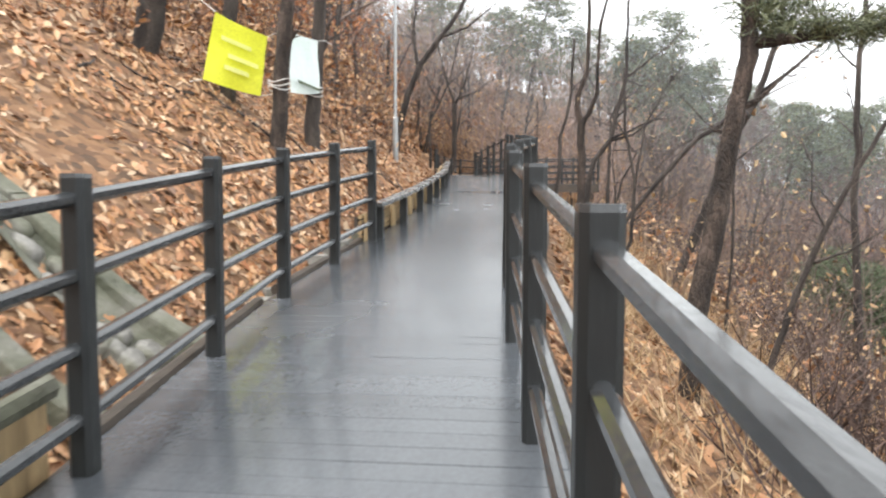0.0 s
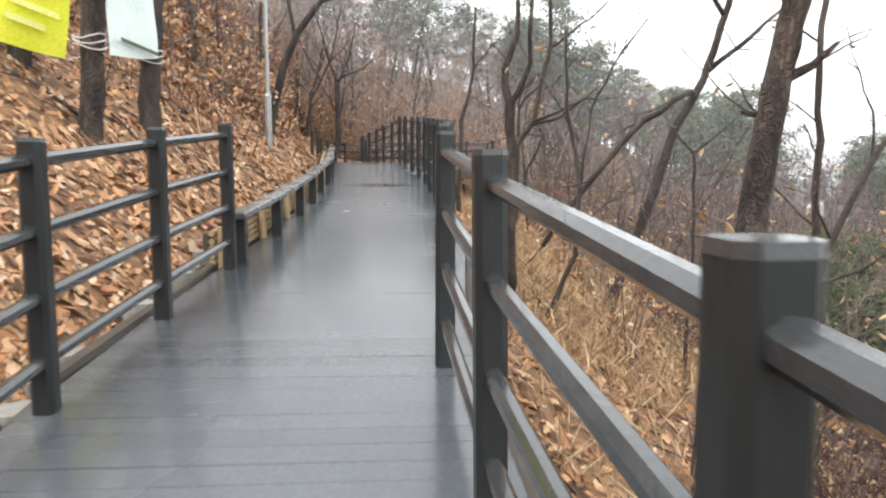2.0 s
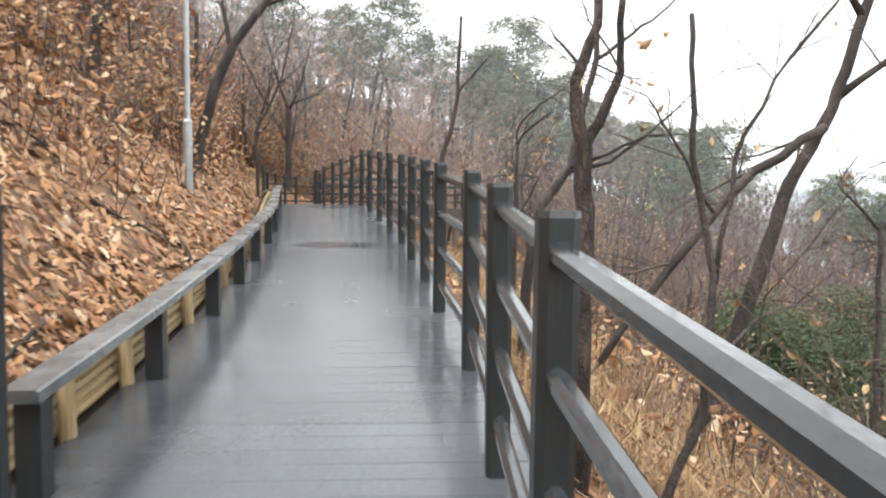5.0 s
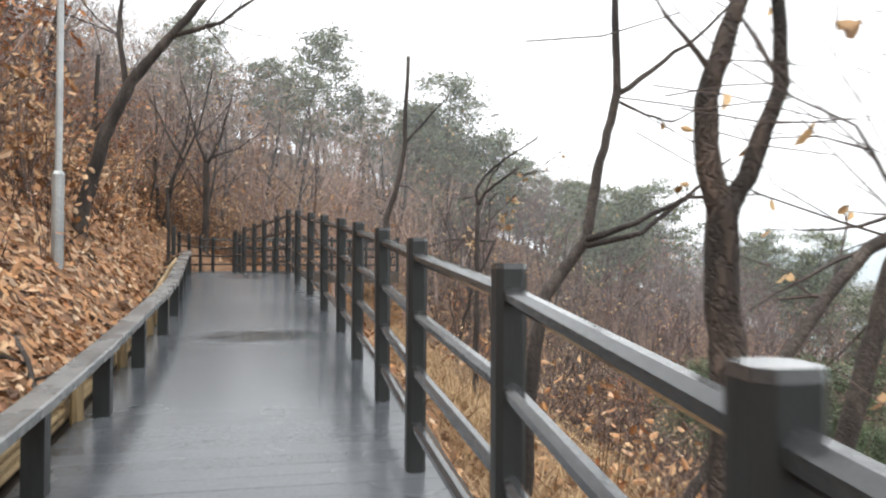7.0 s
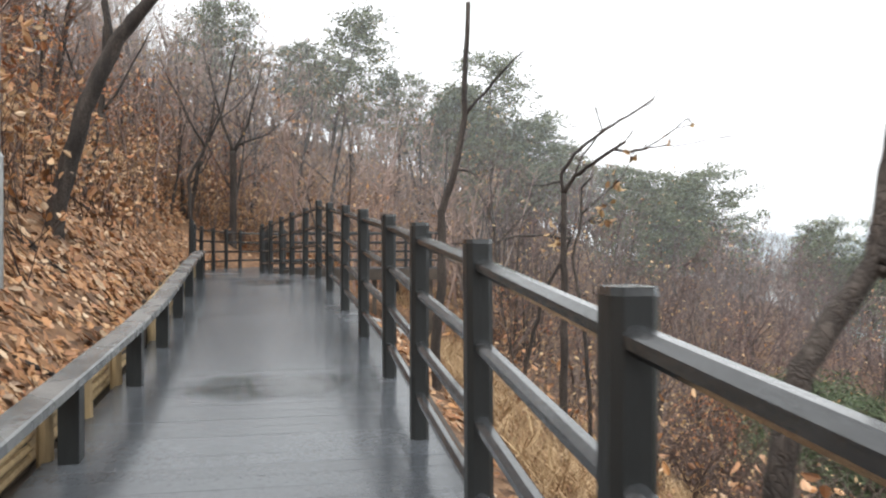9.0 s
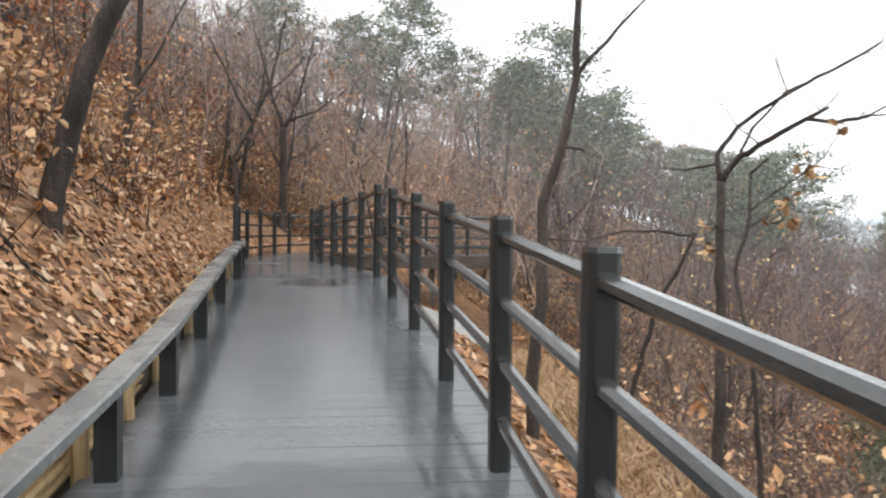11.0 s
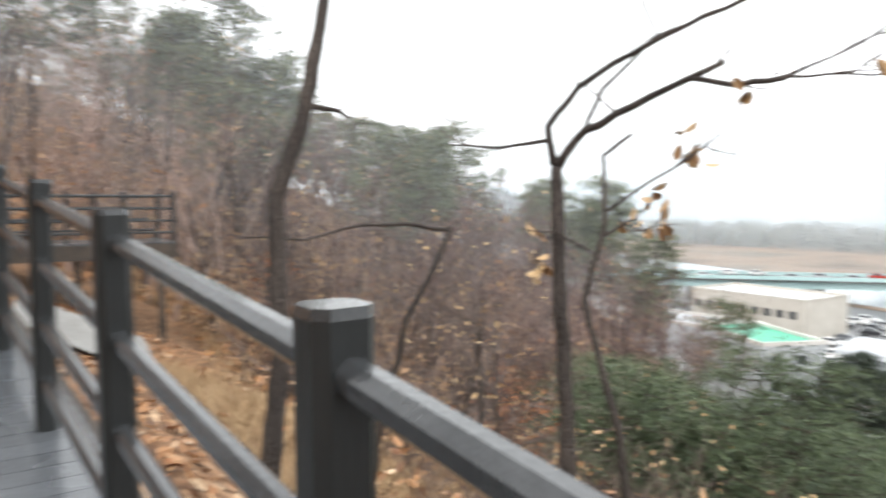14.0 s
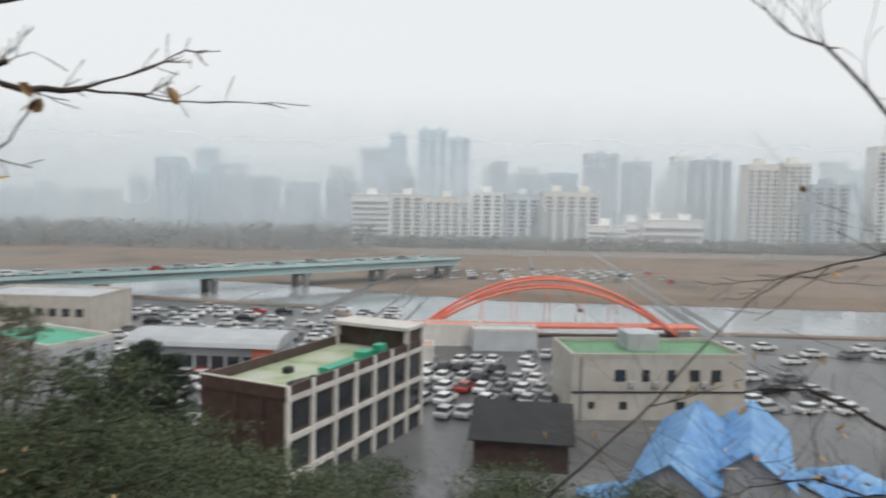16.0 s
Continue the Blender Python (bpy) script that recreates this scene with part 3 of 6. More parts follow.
def bare_tree(seed, h=7.0, r=0.09, lean=(0, 0), kids=(4, 6), leaf=0.0, label="bare deciduous tree with dark crooked branches", trunk_share=0.45, depth=3, bark=None):
    """A leafless tree: trunk, limbs, and a few dry leaves that still hang on."""
    rng = random.Random(seed)
    base = thing("bare_tree", Matrix.Identity(4), label, "tree", "bare trees on the slope")
    tm, cm, lm = MB(), MB(), MB()
    d = Vector((lean[0], lean[1], 1))
    pts, rad, p = [Vector((0, 0, -0.3))], [r * 1.35], Vector((0, 0, -0.3))
    n = 8
    for i in range(n):
        d = (d + Vector((rng.uniform(-1, 1), rng.uniform(-1, 1), 0.35)) * 0.13).normalized()
        p = p + d * (h * 0.8 / n)
        pts.append(p.copy())
        rad.append(max(0.012, r * (1.0 - 0.85 * (i + 1) / n)))
    tm.tube(pts, rad, 9, uneven=0.2)
    lv = (lm, leaf, 0.072) if leaf else None
    for i in range(int(n * trunk_share), n + 1):
        for k in range(rng.randint(1, 2) if i < n else 3):
            w = rng.uniform(0, 2 * math.pi)
            dd = Vector((math.cos(w), math.sin(w), rng.uniform(0.5, 1.3)))
            branch(cm, pts[i], dd, h * rng.uniform(0.22, 0.38), rad[i] * 0.6, depth - 1, rng, lv, kids=kids)
    part("trunk", tm, bark or M_BARK, base, smooth=True)
    part("crown", cm, M_NEARTWIG if leaf > 0.3 or seed % 3 == 0 else M_TWIG, base)
    if lv and lm.v:
        part("foliage", lm, M_RUST if leaf > 0.3 else M_DRY, base, "curled dry leaves")
    return base


def pine_tree(seed, h=9.0, r=0.13, spread=2.2, mtl=None, start=0.45, clumps=46, label="green pine with a rough trunk and tufted crown", count=46, size=0.17, blade=0.2):
    """A pine: tapered trunk, whorled limbs and tufts of needles with gaps between them."""
    rng = random.Random(seed)
    base = thing("pine_tree", Matrix.Identity(4), label, "tree", "pines on the slope")
    tm, bm, nm = MB(), MB(), MB()
    pts, rad, p, d = [Vector((0, 0, -0.4))], [r * 1.3], Vector((0, 0, -0.4)), Vector((0, 0, 1))
    n = 8
    for i in range(n):
        d = (d + Vector((rng.uniform(-1, 1), rng.uniform(-1, 1), 0.5)) * 0.07).normalized()
        p = p + d * ((h + 0.4) / n)
        pts.append(p.copy())
        rad.append(r * (1 - 0.88 * (i + 1) / n))
    tm.tube(pts, rad, 8)
    for k in range(clumps):
        f = start + (1 - start) * (k + rng.random()) / clumps
        i = min(int(f * n), n - 1)
        q = pts[i].lerp(pts[i + 1], f * n - i)
        w = k * 2.4 + rng.uniform(-0.4, 0.4)
        g = (f - start) / (1 - start)
        reach = spread * (0.35 + 0.75 * math.sin(math.pi * min(1, 0.25 + g * 0.72))) * rng.uniform(0.55, 1.1)
        tip = q + Vector((math.cos(w) * reach, math.sin(w) * reach, reach * rng.uniform(0.0, 0.4)))
        bm.tube([q, q.lerp(tip, 0.5) + Vector((0, 0, -0.08)), tip], [r * 0.25, r * 0.16, 0.01], 4, cap=False)
        for e in range(count):
            if e % 22 == 0:   # needles sit in pads along the outer limb
                pad = q.lerp(tip, rng.uniform(0.4, 1.08)) + Vector((rng.gauss(0, 0.24), rng.gauss(0, 0.24), rng.gauss(0.06, 0.10))) * (spread / 2.2)
                wide = rng.uniform(0.16, 0.30) * (spread / 2.2)
            c = pad + Vector((rng.gauss(0, wide), rng.gauss(0, wide), rng.gauss(0, wide * 0.5)))
            a = Vector((rng.gauss(0, 1), rng.gauss(0, 1), rng.gauss(0.55, 0.6))).normalized() * size * rng.uniform(0.6, 1.2)
            b = a.cross(Vector((rng.gauss(0, 1), rng.gauss(0, 1), rng.gauss(0, 1)))).normalized() * size * blade
            nm.needle(c, a, b)
    part("trunk", tm, M_PINEBARK, base, smooth=True)
    part("limb_whorl", bm, M_PINEBARK, base)
    part("crown", nm, mtl or M_NEEDLE, base)
    return base


def shrub(seed, h=1.6, stems=9, leaf=0.3, size=0.05, label="thin leafless shrub with a few tan leaves"):
    rng = random.Random(seed)
    base = thing("shrub", Matrix.Identity(4), label, "shrub", "shrubs on the slope")
    sm, lm = MB(), MB()
    for s in range(stems):
        w, t = rng.uniform(0, 6.28), rng.uniform(0.1, 0.55)
        d = Vector((math.cos(w) * t, math.sin(w) * t, 1))
        branch(sm, (rng.uniform(-.15, .15), rng.uniform(-.15, .15), -0.1), d, h * rng.uniform(0.6, 1.1), 0.011, 2, rng, (lm, leaf, size), kids=(2, 4), sides=3, bend=0.45)
    part("crown", sm, M_TWIG, base)
    part("foliage", lm, M_DRY, base, "curled dry leaves")
    return base


def place(ob, x, y, s=1.0, turn=0.0, sink=0.05, tilt=(0, 0)):
    m = pose(x, y, land(x, y) - sink, tilt[0], tilt[1], turn)
    c = copy_thing(ob, m)
    c.scale = (s, s, s)
    return c

# ---------------- planting the slope ----------------
bare = [bare_tree(i, h=6.0 + (i % 4) * 0.9, r=0.075 + 0.016 * (i % 4), lean=(0.12 * ((i % 3) - 1), 0.08 * ((i % 5) - 2)), kids=(3, 5), leaf=0.0 if i % 2 else 0.14) for i in range(8)]
saplings = [bare_tree(20 + i, h=3.2 + 0.5 * i, r=0.028, lean=(0.1, -0.05), kids=(3, 4), leaf=0.55, trunk_share=0.25, label="young oak sapling still holding rusty dry leaves") for i in range(3)]
pines = [pine_tree(40 + i, h=7.0 + 0.8 * i, r=0.12, spread=2.1 + 0.2 * i, start=0.35, clumps=40, count=176, size=0.13, blade=0.3) for i in range(4)]
young_pines = [pine_tree(50 + i, h=4.6 + 0.7 * i, r=0.09, spread=2.0, mtl=M_NEEDLE2, start=0.08, clumps=52, count=132, size=0.125, blade=0.11, label="bushy bright green young pine on the lower slope") for i in range(3)]
shrubs = [shrub(70 + i, h=1.1 + 0.3 * i, leaf=(0.12, 0.35, 0.2, 0.5)[i % 4]) for i in range(6)]
used = {}


def put(protos, x, y, s=1.0):
    """The first use of a prototype moves it; later ones copy it."""
    ob = protos[random.randrange(len(protos))]
    m = pose(x, y, land(x, y) - 0.05, random.uniform(-4, 4), random.uniform(-4, 4), random.uniform(0, 360))
    if ob.name not in used:
        used[ob.name] = 1
        ob.matrix_basis = m
    else:
        ob = copy_thing(ob, m)
    ob.scale = (s, s, s)
    return ob


def clear_of_walk(x, y, gap=0.8):
    if y > 26:
        return not (-7.0 < x < 2.6 and y < 36.5)
    return x < left_x(y) - gap or x > right_x(y) + gap


def scatter(count, protos, xr, yr, gap, sr, test=lambda x, y: True):
    n = tries = 0
    while n < count and tries < 40 * count:
        tries += 1
        x, y = random.uniform(*xr), random.uniform(*yr)
        if clear_of_walk(x, y, gap) and test(x, y):
            put(protos, x, y, random.uniform(*sr))
            n += 1


random.seed(21)
uphill = lambda x, y: x > -5.5 - 0.52 * y
scatter(64, bare, (-34, -4.5), (11, 60), 2.4, (0.75, 1.3), uphill)
scatter(100, saplings, (-22, -4), (11, 46), 2.0, (0.6, 1.2), uphill)
scatter(45, shrubs, (-13, -3), (13, 34), 1.6, (0.4, 0.9))
# below the walk
scatter(40, shrubs, (1.0, 4), (7, 30), 1.5, (0.4, 0.62))
scatter(90, shrubs, (3.5, 13), (4, 33), 3.4, (0.6, 1.2), lambda x, y: y > 6 + x * 0.2)
scatter(34, bare, (4.5, 26), (20, 46), 3, (0.5, 0.85), lambda x, y: y > 18 + x * 0.75)
scatter(14, saplings, (4, 16), (22, 44), 3.5, (0.5, 0.9), lambda x, y: y > 17 + x * 0.7)
# the spur ahead
scatter(85, bare, (-18, 40), (33, 66), 2, (0.7, 1.05), lambda x, y: land(x, y) > VALLEY + 2)
scatter(24, bare, (-14, 12), (40, 60), 2, (0.9, 1.25))
scatter(6, pines, (-9, 8), (50, 60), 2, (0.85, 1.15))
scatter(32, pines, (5, 42), (47, 68), 2, (0.75, 1.1), lambda x, y: land(x, y) > VALLEY + 2)
# young pines lower down, towards the valley
n = 0
while n < 70:
    x, y = random.uniform(11, 38), random.uniform(-4, 44)
    room = 2.8 - land(x, y) - (0.39 - 0.19 * min(0.9, max(-0.1, (y - 14.5) / x))) * math.hypot(x, y - 14.5)   # they stay below the view over the valley
    if room > 2.4 and y < 17 + x and land(x, y) > -22.5:
        put(young_pines, x, y, min(1.35, room / 6.6))
        n += 1
n = 0
while n < 14:   # a close stand of them below the bend
    w, d = math.radians(random.uniform(38, 53)), random.uniform(10, 22)
    x, y = 0.2 + d * math.sin(w), 14.3 + d * math.cos(w)
    s = (2.8 - d * 0.21 - land(x, y)) / 6.3
    n += 1
    if 0.35 < s < 1.5:
        put(young_pines, x, y, s)
scatter(8, shrubs, (3, 9), (8, 15), 2, (0.6, 1.0))
scatter(6, bare, (1.6, 5), (20, 27), 2.2, (0.42, 0.6))
scatter(13, bare, (-0.5, 7), (27, 39), 2.6, (0.55, 0.8))
for x, y in ((7.2, 12.1), (8.6, 11.3), (6.4, 10.6)):
    put(bare, x, y, 0.55)

# distant wood, too fine to count
def far_wood():
    rng, left, right, lv = random.Random(5), MB(), MB(), MB()
    k = 0
    while k < 920:
        if k < 820:
            x, y = rng.uniform(-26, 40), rng.uniform(36, 68)
        else:
            x, y = rng.uniform(-40, -7), rng.uniform(16, 60)
        if x < -6 - 0.55 * y or land(x, y) < VALLEY + 1.5 or (x > 12 and y < 18 + 0.75 * x) or (x < 3 and rng.random() < 0.12):
            continue
        k += 1
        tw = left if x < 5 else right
        z, h, rusty = land(x, y), rng.uniform(3.5, 7.0), rng.random() < (0.55 if x < 2 else 0.25)
        p = Vector((x, y, z - 0.2))
        pts, lean = [p], (rng.gauss(0, 0.25), rng.gauss(0, 0.25))
        for i in range(4):
            pts.append(pts[-1] + Vector((lean[0] + rng.gauss(0, 0.22), lean[1] + rng.gauss(0, 0.22), h / 4)))
        tw.tube(pts, [0.07, 0.055, 0.04, 0.025, 0.008], 4, cap=False)
        for b in range(16):
            i = rng.randint(1, 3)
            q = pts[i].lerp(pts[i + 1], rng.random())
            w = rng.uniform(0, 6.28)
            e = q + Vector((math.cos(w), math.sin(w), rng.uniform(0.3, 1.3))) * rng.uniform(0.5, 1.4)
            tw.tube([q, q.lerp(e, 0.5) + Vector((rng.gauss(0, 0.1), rng.gauss(0, 0.1), -0.1)), e], [0.02, 0.013, 0.005], 3, cap=False)
            for c in range(3):
                g = q.lerp(e, rng.uniform(0.3, 1))
                o = g + Vector((rng.gauss(0, 0.4), rng.gauss(0, 0.4), rng.uniform(-0.1, 0.6)))
                tw.tube([g, o], [0.009, 0.004], 3, cap=False)
                if rusty and c < 2:
                    a = Vector((rng.gauss(0, 1), rng.gauss(0, 1), rng.gauss(-0.4, 0.7))).normalized() * rng.uniform(0.06, 0.11)
                    lv.leaf(o, a, a.cross(Vector((rng.gauss(0, 1), rng.gauss(0, 1), 1))).normalized() * 0.05, 0.015)
    tagged(part("far_foliage", lv, M_LEAF), "brown leaves still hanging on the trees of the hillside", "foliage", kind="stuff")
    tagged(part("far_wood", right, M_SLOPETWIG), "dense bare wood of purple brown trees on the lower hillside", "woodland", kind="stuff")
    return tagged(part("far_wood", left, M_FARTWIG), "dense bare wood of brown trees on the hillside, coloured paler for haze", "woodland", kind="stuff")


far_wood()


def undergrowth():
    """Low brush with rusty leaves on the bank and on the spur."""
    rng, lv, st, dl = random.Random(6), MB(), MB(), MB()
    for k in range(4400):
        if k < 3400:
            x, y = rng.uniform(-24, -3.2), rng.uniform(8, 50)
        else:
            x, y = rng.uniform(0.8, 22), rng.uniform(9, 46)
        if not clear_of_walk(x, y, 1.0) or (-5.2 < x < -3.2 and 8 < y < 11.2) or x < -5.5 - 0.52 * y or (x > 9 and y < 14 + 0.7 * x):
            continue
        z, h = land(x, y), rng.uniform(0.3, 1.3)
        for s in range(3):
            top = Vector((x + rng.gauss(0, 0.3), y + rng.gauss(0, 0.3), z + h * rng.uniform(0.7, 1.1)))
            st.tube([(x, y, z - 0.05), top], [0.006, 0.003], 3, cap=False)
        for s in range(rng.randint(8, 18)):
            c = Vector((x + rng.gauss(0, 0.28), y + rng.gauss(0, 0.28), z + h * rng.uniform(0.25, 1.05)))
            a = Vector((rng.gauss(0, 1), rng.gauss(0, 1), rng.gauss(-0.4, 0.8))).normalized() * rng.uniform(0.04, 0.08)
            if (Vector((c.x, c.y)) - Vector((-3.9, 15.6))).length < 0.9:
                continue
            lv.leaf(c, a, a.cross(Vector((rng.gauss(0, 1), rng.gauss(0, 1), 1))).normalized() * 0.035, 0.012)
    k = 0
    while k < 1650:   # purple-brown brush below the walk
        x, y = 3.6 + 20.4 * rng.random() ** 1.2, rng.uniform(9, 46)
        if k > 1500:   # thicker by the bend
            x, y = rng.uniform(3, 13), rng.uniform(16, 30)
        if x > 13 and y < 12 + 0.45 * x or not clear_of_walk(x, y, 2.2):
            continue
        k += 1
        z, h = land(x, y), rng.uniform(0.8, 2.0)
        for s in range(5):
            a = Vector((x + rng.gauss(0, 0.2), y + rng.gauss(0, 0.2), z - 0.05))
            b = a + Vector((rng.gauss(0, 0.6), rng.gauss(0, 0.6), h * rng.uniform(0.5, 1.1)))
            c = a.lerp(b, 0.45) + Vector((rng.gauss(0, 0.14), rng.gauss(0, 0.14), 0.08))
            st.tube([a, c, b], [0.010, 0.008, 0.003], 3, cap=False)
            for q in range(4):
                e = c.lerp(b, rng.uniform(-0.3, 1))
                o = e + Vector((rng.gauss(0, 0.28), rng.gauss(0, 0.28), rng.uniform(-0.05, 0.4)))
                st.tube([e, o], [0.005, 0.0025], 3, cap=False)
                if rng.random() < 0.13:
                    a2 = Vector((rng.gauss(0, 1), rng.gauss(0, 1), rng.gauss(-0.6, 0.7))).normalized() * rng.uniform(0.03, 0.06)
                    dl.leaf(o, a2, a2.cross(Vector((rng.gauss(0, 1), rng.gauss(0, 1), 1))).normalized() * 0.025, 0.01)
    tagged(part("brush_leaves", dl, M_DRY), "tan dry leaves hanging in the brush below the walk", "undergrowth", kind="stuff")
    tagged(part("undergrowth", lv, M_LEAF), "rusty dry leaves on low brush along the bank", "undergrowth", kind="stuff")
    tagged(part("brush_twigs", st, M_BRUSH), "thin twigs of low brush along the bank", "undergrowth", kind="stuff")


undergrowth()


def midstorey():
    """Young oaks and brush that keep their tan and rusty leaves through the winter."""
    rng, lv, st = random.Random(16), MB(), MB()
    k = 0
    while k < 620:
        if k < 470:
            x, y = rng.uniform(-20, -4.0), rng.uniform(14, 46)
        else:
            x, y = rng.uniform(-6, 12), rng.uniform(35, 50)
        if not clear_of_walk(x, y, 1.5) or x < -5.5 - 0.52 * y or (Vector((x, y)) - Vector((-3.9, 15.6))).length < 1.3:
            continue
        k += 1
        z, h = land(x, y), rng.uniform(0.7, 2.6)
        base = Vector((x, y, z - 0.05))
        for s in range(rng.randint(2, 4)):
            top = base + Vector((rng.gauss(0, 0.35), rng.gauss(0, 0.35), h * rng.uniform(0.7, 1.1)))
            mid = base.lerp(top, 0.5) + Vector((rng.gauss(0, 0.1), rng.gauss(0, 0.1), 0))
            st.tube([base, mid, top], [0.014, 0.010, 0.004], 4, cap=False)
            for q in range(7):
                a0 = mid.lerp(top, rng.uniform(-0.4, 1))
                a1 = a0 + Vector((rng.gauss(0, 0.3), rng.gauss(0, 0.3), rng.uniform(0, 0.35)))
                st.tube([a0, a1], [0.006, 0.003], 3, cap=False)
                for e in range(rng.randint(1, 5)):
                    c = a0.lerp(a1, rng.uniform(0.3, 1.1)) + Vector((rng.gauss(0, 0.05), rng.gauss(0, 0.05), rng.gauss(-0.04, 0.04)))
                    a = Vector((rng.gauss(0, 1), rng.gauss(0, 1), rng.gauss(-0.7, 0.7))).normalized() * rng.uniform(0.04, 0.075)
                    lv.leaf(c, a, a.cross(Vector((rng.gauss(0, 1), rng.gauss(0, 1), 1))).normalized() * 0.036, 0.014)
    tagged(part("midstorey_foliage", lv, M_MIDLEAF), "tan and rusty leaves hanging on young oaks of the bank", "foliage", kind="stuff")
    tagged(part("midstorey_twigs", st, M_TWIG), "dark thin stems of young oaks on the bank", "undergrowth", kind="stuff")


midstorey()


def fallen_branches():
    """Dark wet sticks lying in the leaves of the bank."""
    rng = random.Random(44)
    for k in range(34):
        y = rng.uniform(7, 26)
        x = left_x(y) - rng.uniform(0.5, 3.6)
        w, length = rng.uniform(0, 6.28), rng.uniform(0.35, 1.3)
        pts = []
        for i in range(5):
            px, py = x + math.cos(w) * length * i / 4 + rng.gauss(0, 0.02), y + math.sin(w) * length * i / 4 + rng.gauss(0, 0.02)
            pts.append(Vector((px, py, land(px, py) + 0.035)))
        r = rng.uniform(0.010, 0.026)
        mb = MB().tube([p - pts[0] for p in pts], [r, r * 0.95, r * 0.85, r * 0.7, r * 0.4], 6, uneven=0.2)
        e = (pts[2] - pts[0])
        mb.tube([e, e + Vector((math.cos(w + 0.7), math.sin(w + 0.7), 0.25)) * length * 0.25], [r * 0.5, r * 0.25], 4)
        ob = part("fallen_branch", mb, M_BARK, smooth=True)
        ob.location = pts[0]
        tagged(ob, "dark wet broken branch lying in fallen leaves", "branch", "fallen branches")


fallen_branches()


def thicket():
    """Dark tangled brush on the slope close below the walk."""
    rng, mb = random.Random(12), MB()
    for k in range(620):
        if k < 500:
            w, d = math.radians(rng.uniform(36, 66)), rng.uniform(9, 24)
            x, y = 0.2 + d * math.sin(w), 14.3 + d * math.cos(w)
        else:
            x, y = 1.6 + 4 * rng.random(), rng.uniform(2, 7)
        z, h = land(x, y), rng.uniform(0.5, 1.5)
        for s in range(7):
            a = Vector((x + rng.gauss(0, 0.2), y + rng.gauss(0, 0.2), z - 0.05))
            b = a + Vector((rng.gauss(0, 0.5), rng.gauss(0, 0.5), h * rng.uniform(0.4, 1.1)))
            c = a.lerp(b, 0.5) + Vector((rng.gauss(0, 0.12), rng.gauss(0, 0.12), 0.08))
            mb.tube([a, c, b], [0.012, 0.009, 0.003], 3, cap=False)
            for q in range(2):
                e = c.lerp(b, rng.random())
                mb.tube([e, e + Vector((rng.gauss(0, 0.22), rng.gauss(0, 0.22), rng.uniform(0, 0.3)))], [0.005, 0.002], 3, cap=False)
    tagged(part("brush_thicket", mb, M_BRUSH), "dark tangled leafless brush on the slope below the walk", "undergrowth", kind="stuff")


thicket()


def dry_grass():
    """Tufts of bleached grass and bracken below the walk."""
    rng, mb = random.Random(8), MB()
    k = 0
    while k < 7000:
        x, y = 0.3 + 14 * rng.random() ** 1.8, rng.uniform(1.5, 44)
        if not clear_of_walk(x, y, 0.75) or (x > 12 and y < 10 + 0.5 * x) or (y < 8.5 and rng.random() < 0.7):
            continue
        k += 1
        z, h = land(x, y), rng.uniform(0.10, 0.5)
        for s in range(16):
            c = Vector((x + rng.gauss(0, 0.16), y + rng.gauss(0, 0.16), z + h * 0.45))
            a = Vector((rng.gauss(0, 0.8), rng.gauss(0, 0.8), 0.8)).normalized() * h * rng.uniform(0.4, 0.7)
            w = rng.uniform(0, 6.28)
            mb.needle(c, a, Vector((math.cos(w), math.sin(w), 0)) * rng.uniform(0.003, 0.008))
    tagged(part("dry_grass", mb, M_STRAW), "tufts of bleached dry grass on the slope", "grass", kind="stuff")


dry_grass()


def litter():
    rng, mb = random.Random(7), MB()
    def drop(x, y, size, shape=MB.leaf):
        e = 0.08
        z = land(x, y)
        nx, ny = (land(x + e, y) - z) / e, (land(x, y + e) - z) / e
        w = rng.uniform(0, 6.28)
        a = Vector((math.cos(w), math.sin(w), 0))
        b = Vector((-math.sin(w), math.cos(w), 0))
        a.z, b.z = a.x * nx + a.y * ny + rng.gauss(0, 0.42), b.x * nx + b.y * ny + rng.gauss(0, 0.42)
        s = size * rng.uniform(0.55, 1.5)
        shape(mb, (x, y, z + rng.uniform(0.012, 0.055)), a * s, b * s * rng.uniform(0.5, 0.85), s * rng.uniform(-0.42, 0.42))
    n = 0
    while n < 78000:
        d = rng.uniform(0, 1) ** 1.5 * 9 + 0.15
        y = rng.uniform(0.5, 33)
        x = left_x(y) - 0.12 - d
        n += 1
        if noise.noise((x * 0.8, y * 0.8, 3)) + 0.5 * noise.noise((x * 2.7, y * 2.7, 8)) > rng.uniform(-0.75, 0.12):
            drop(x, y, 0.043, MB.oak_leaf if d < 3 else MB.leaf)
    while n < 100000:
        d = rng.uniform(0, 1) ** 1.3 * 9 + 0.2
        y = rng.uniform(1, 33)
        drop(right_x(min(y, 27)) + 0.15 + d, y, 0.047, MB.oak_leaf if d < 2 else MB.leaf)
        n += 1
    while n < 114000:
        x, y = rng.uniform(-26, 16), rng.uniform(18, 58)
        n += 1
        if clear_of_walk(x, y, 4) and x > -6 - 0.55 * y:
            drop(x, y, 0.11)
    for k in range(20000):   # the bank round the bend and beyond it
        x, y = rng.uniform(-15, 7), rng.uniform(27, 50)
        if clear_of_walk(x, y, 4):
            drop(x, y, 0.075)
    tagged(part("leaf_litter", mb, M_LEAF), "thick litter of large curled brown oak leaves", "leaf litter", kind="stuff")


litter()

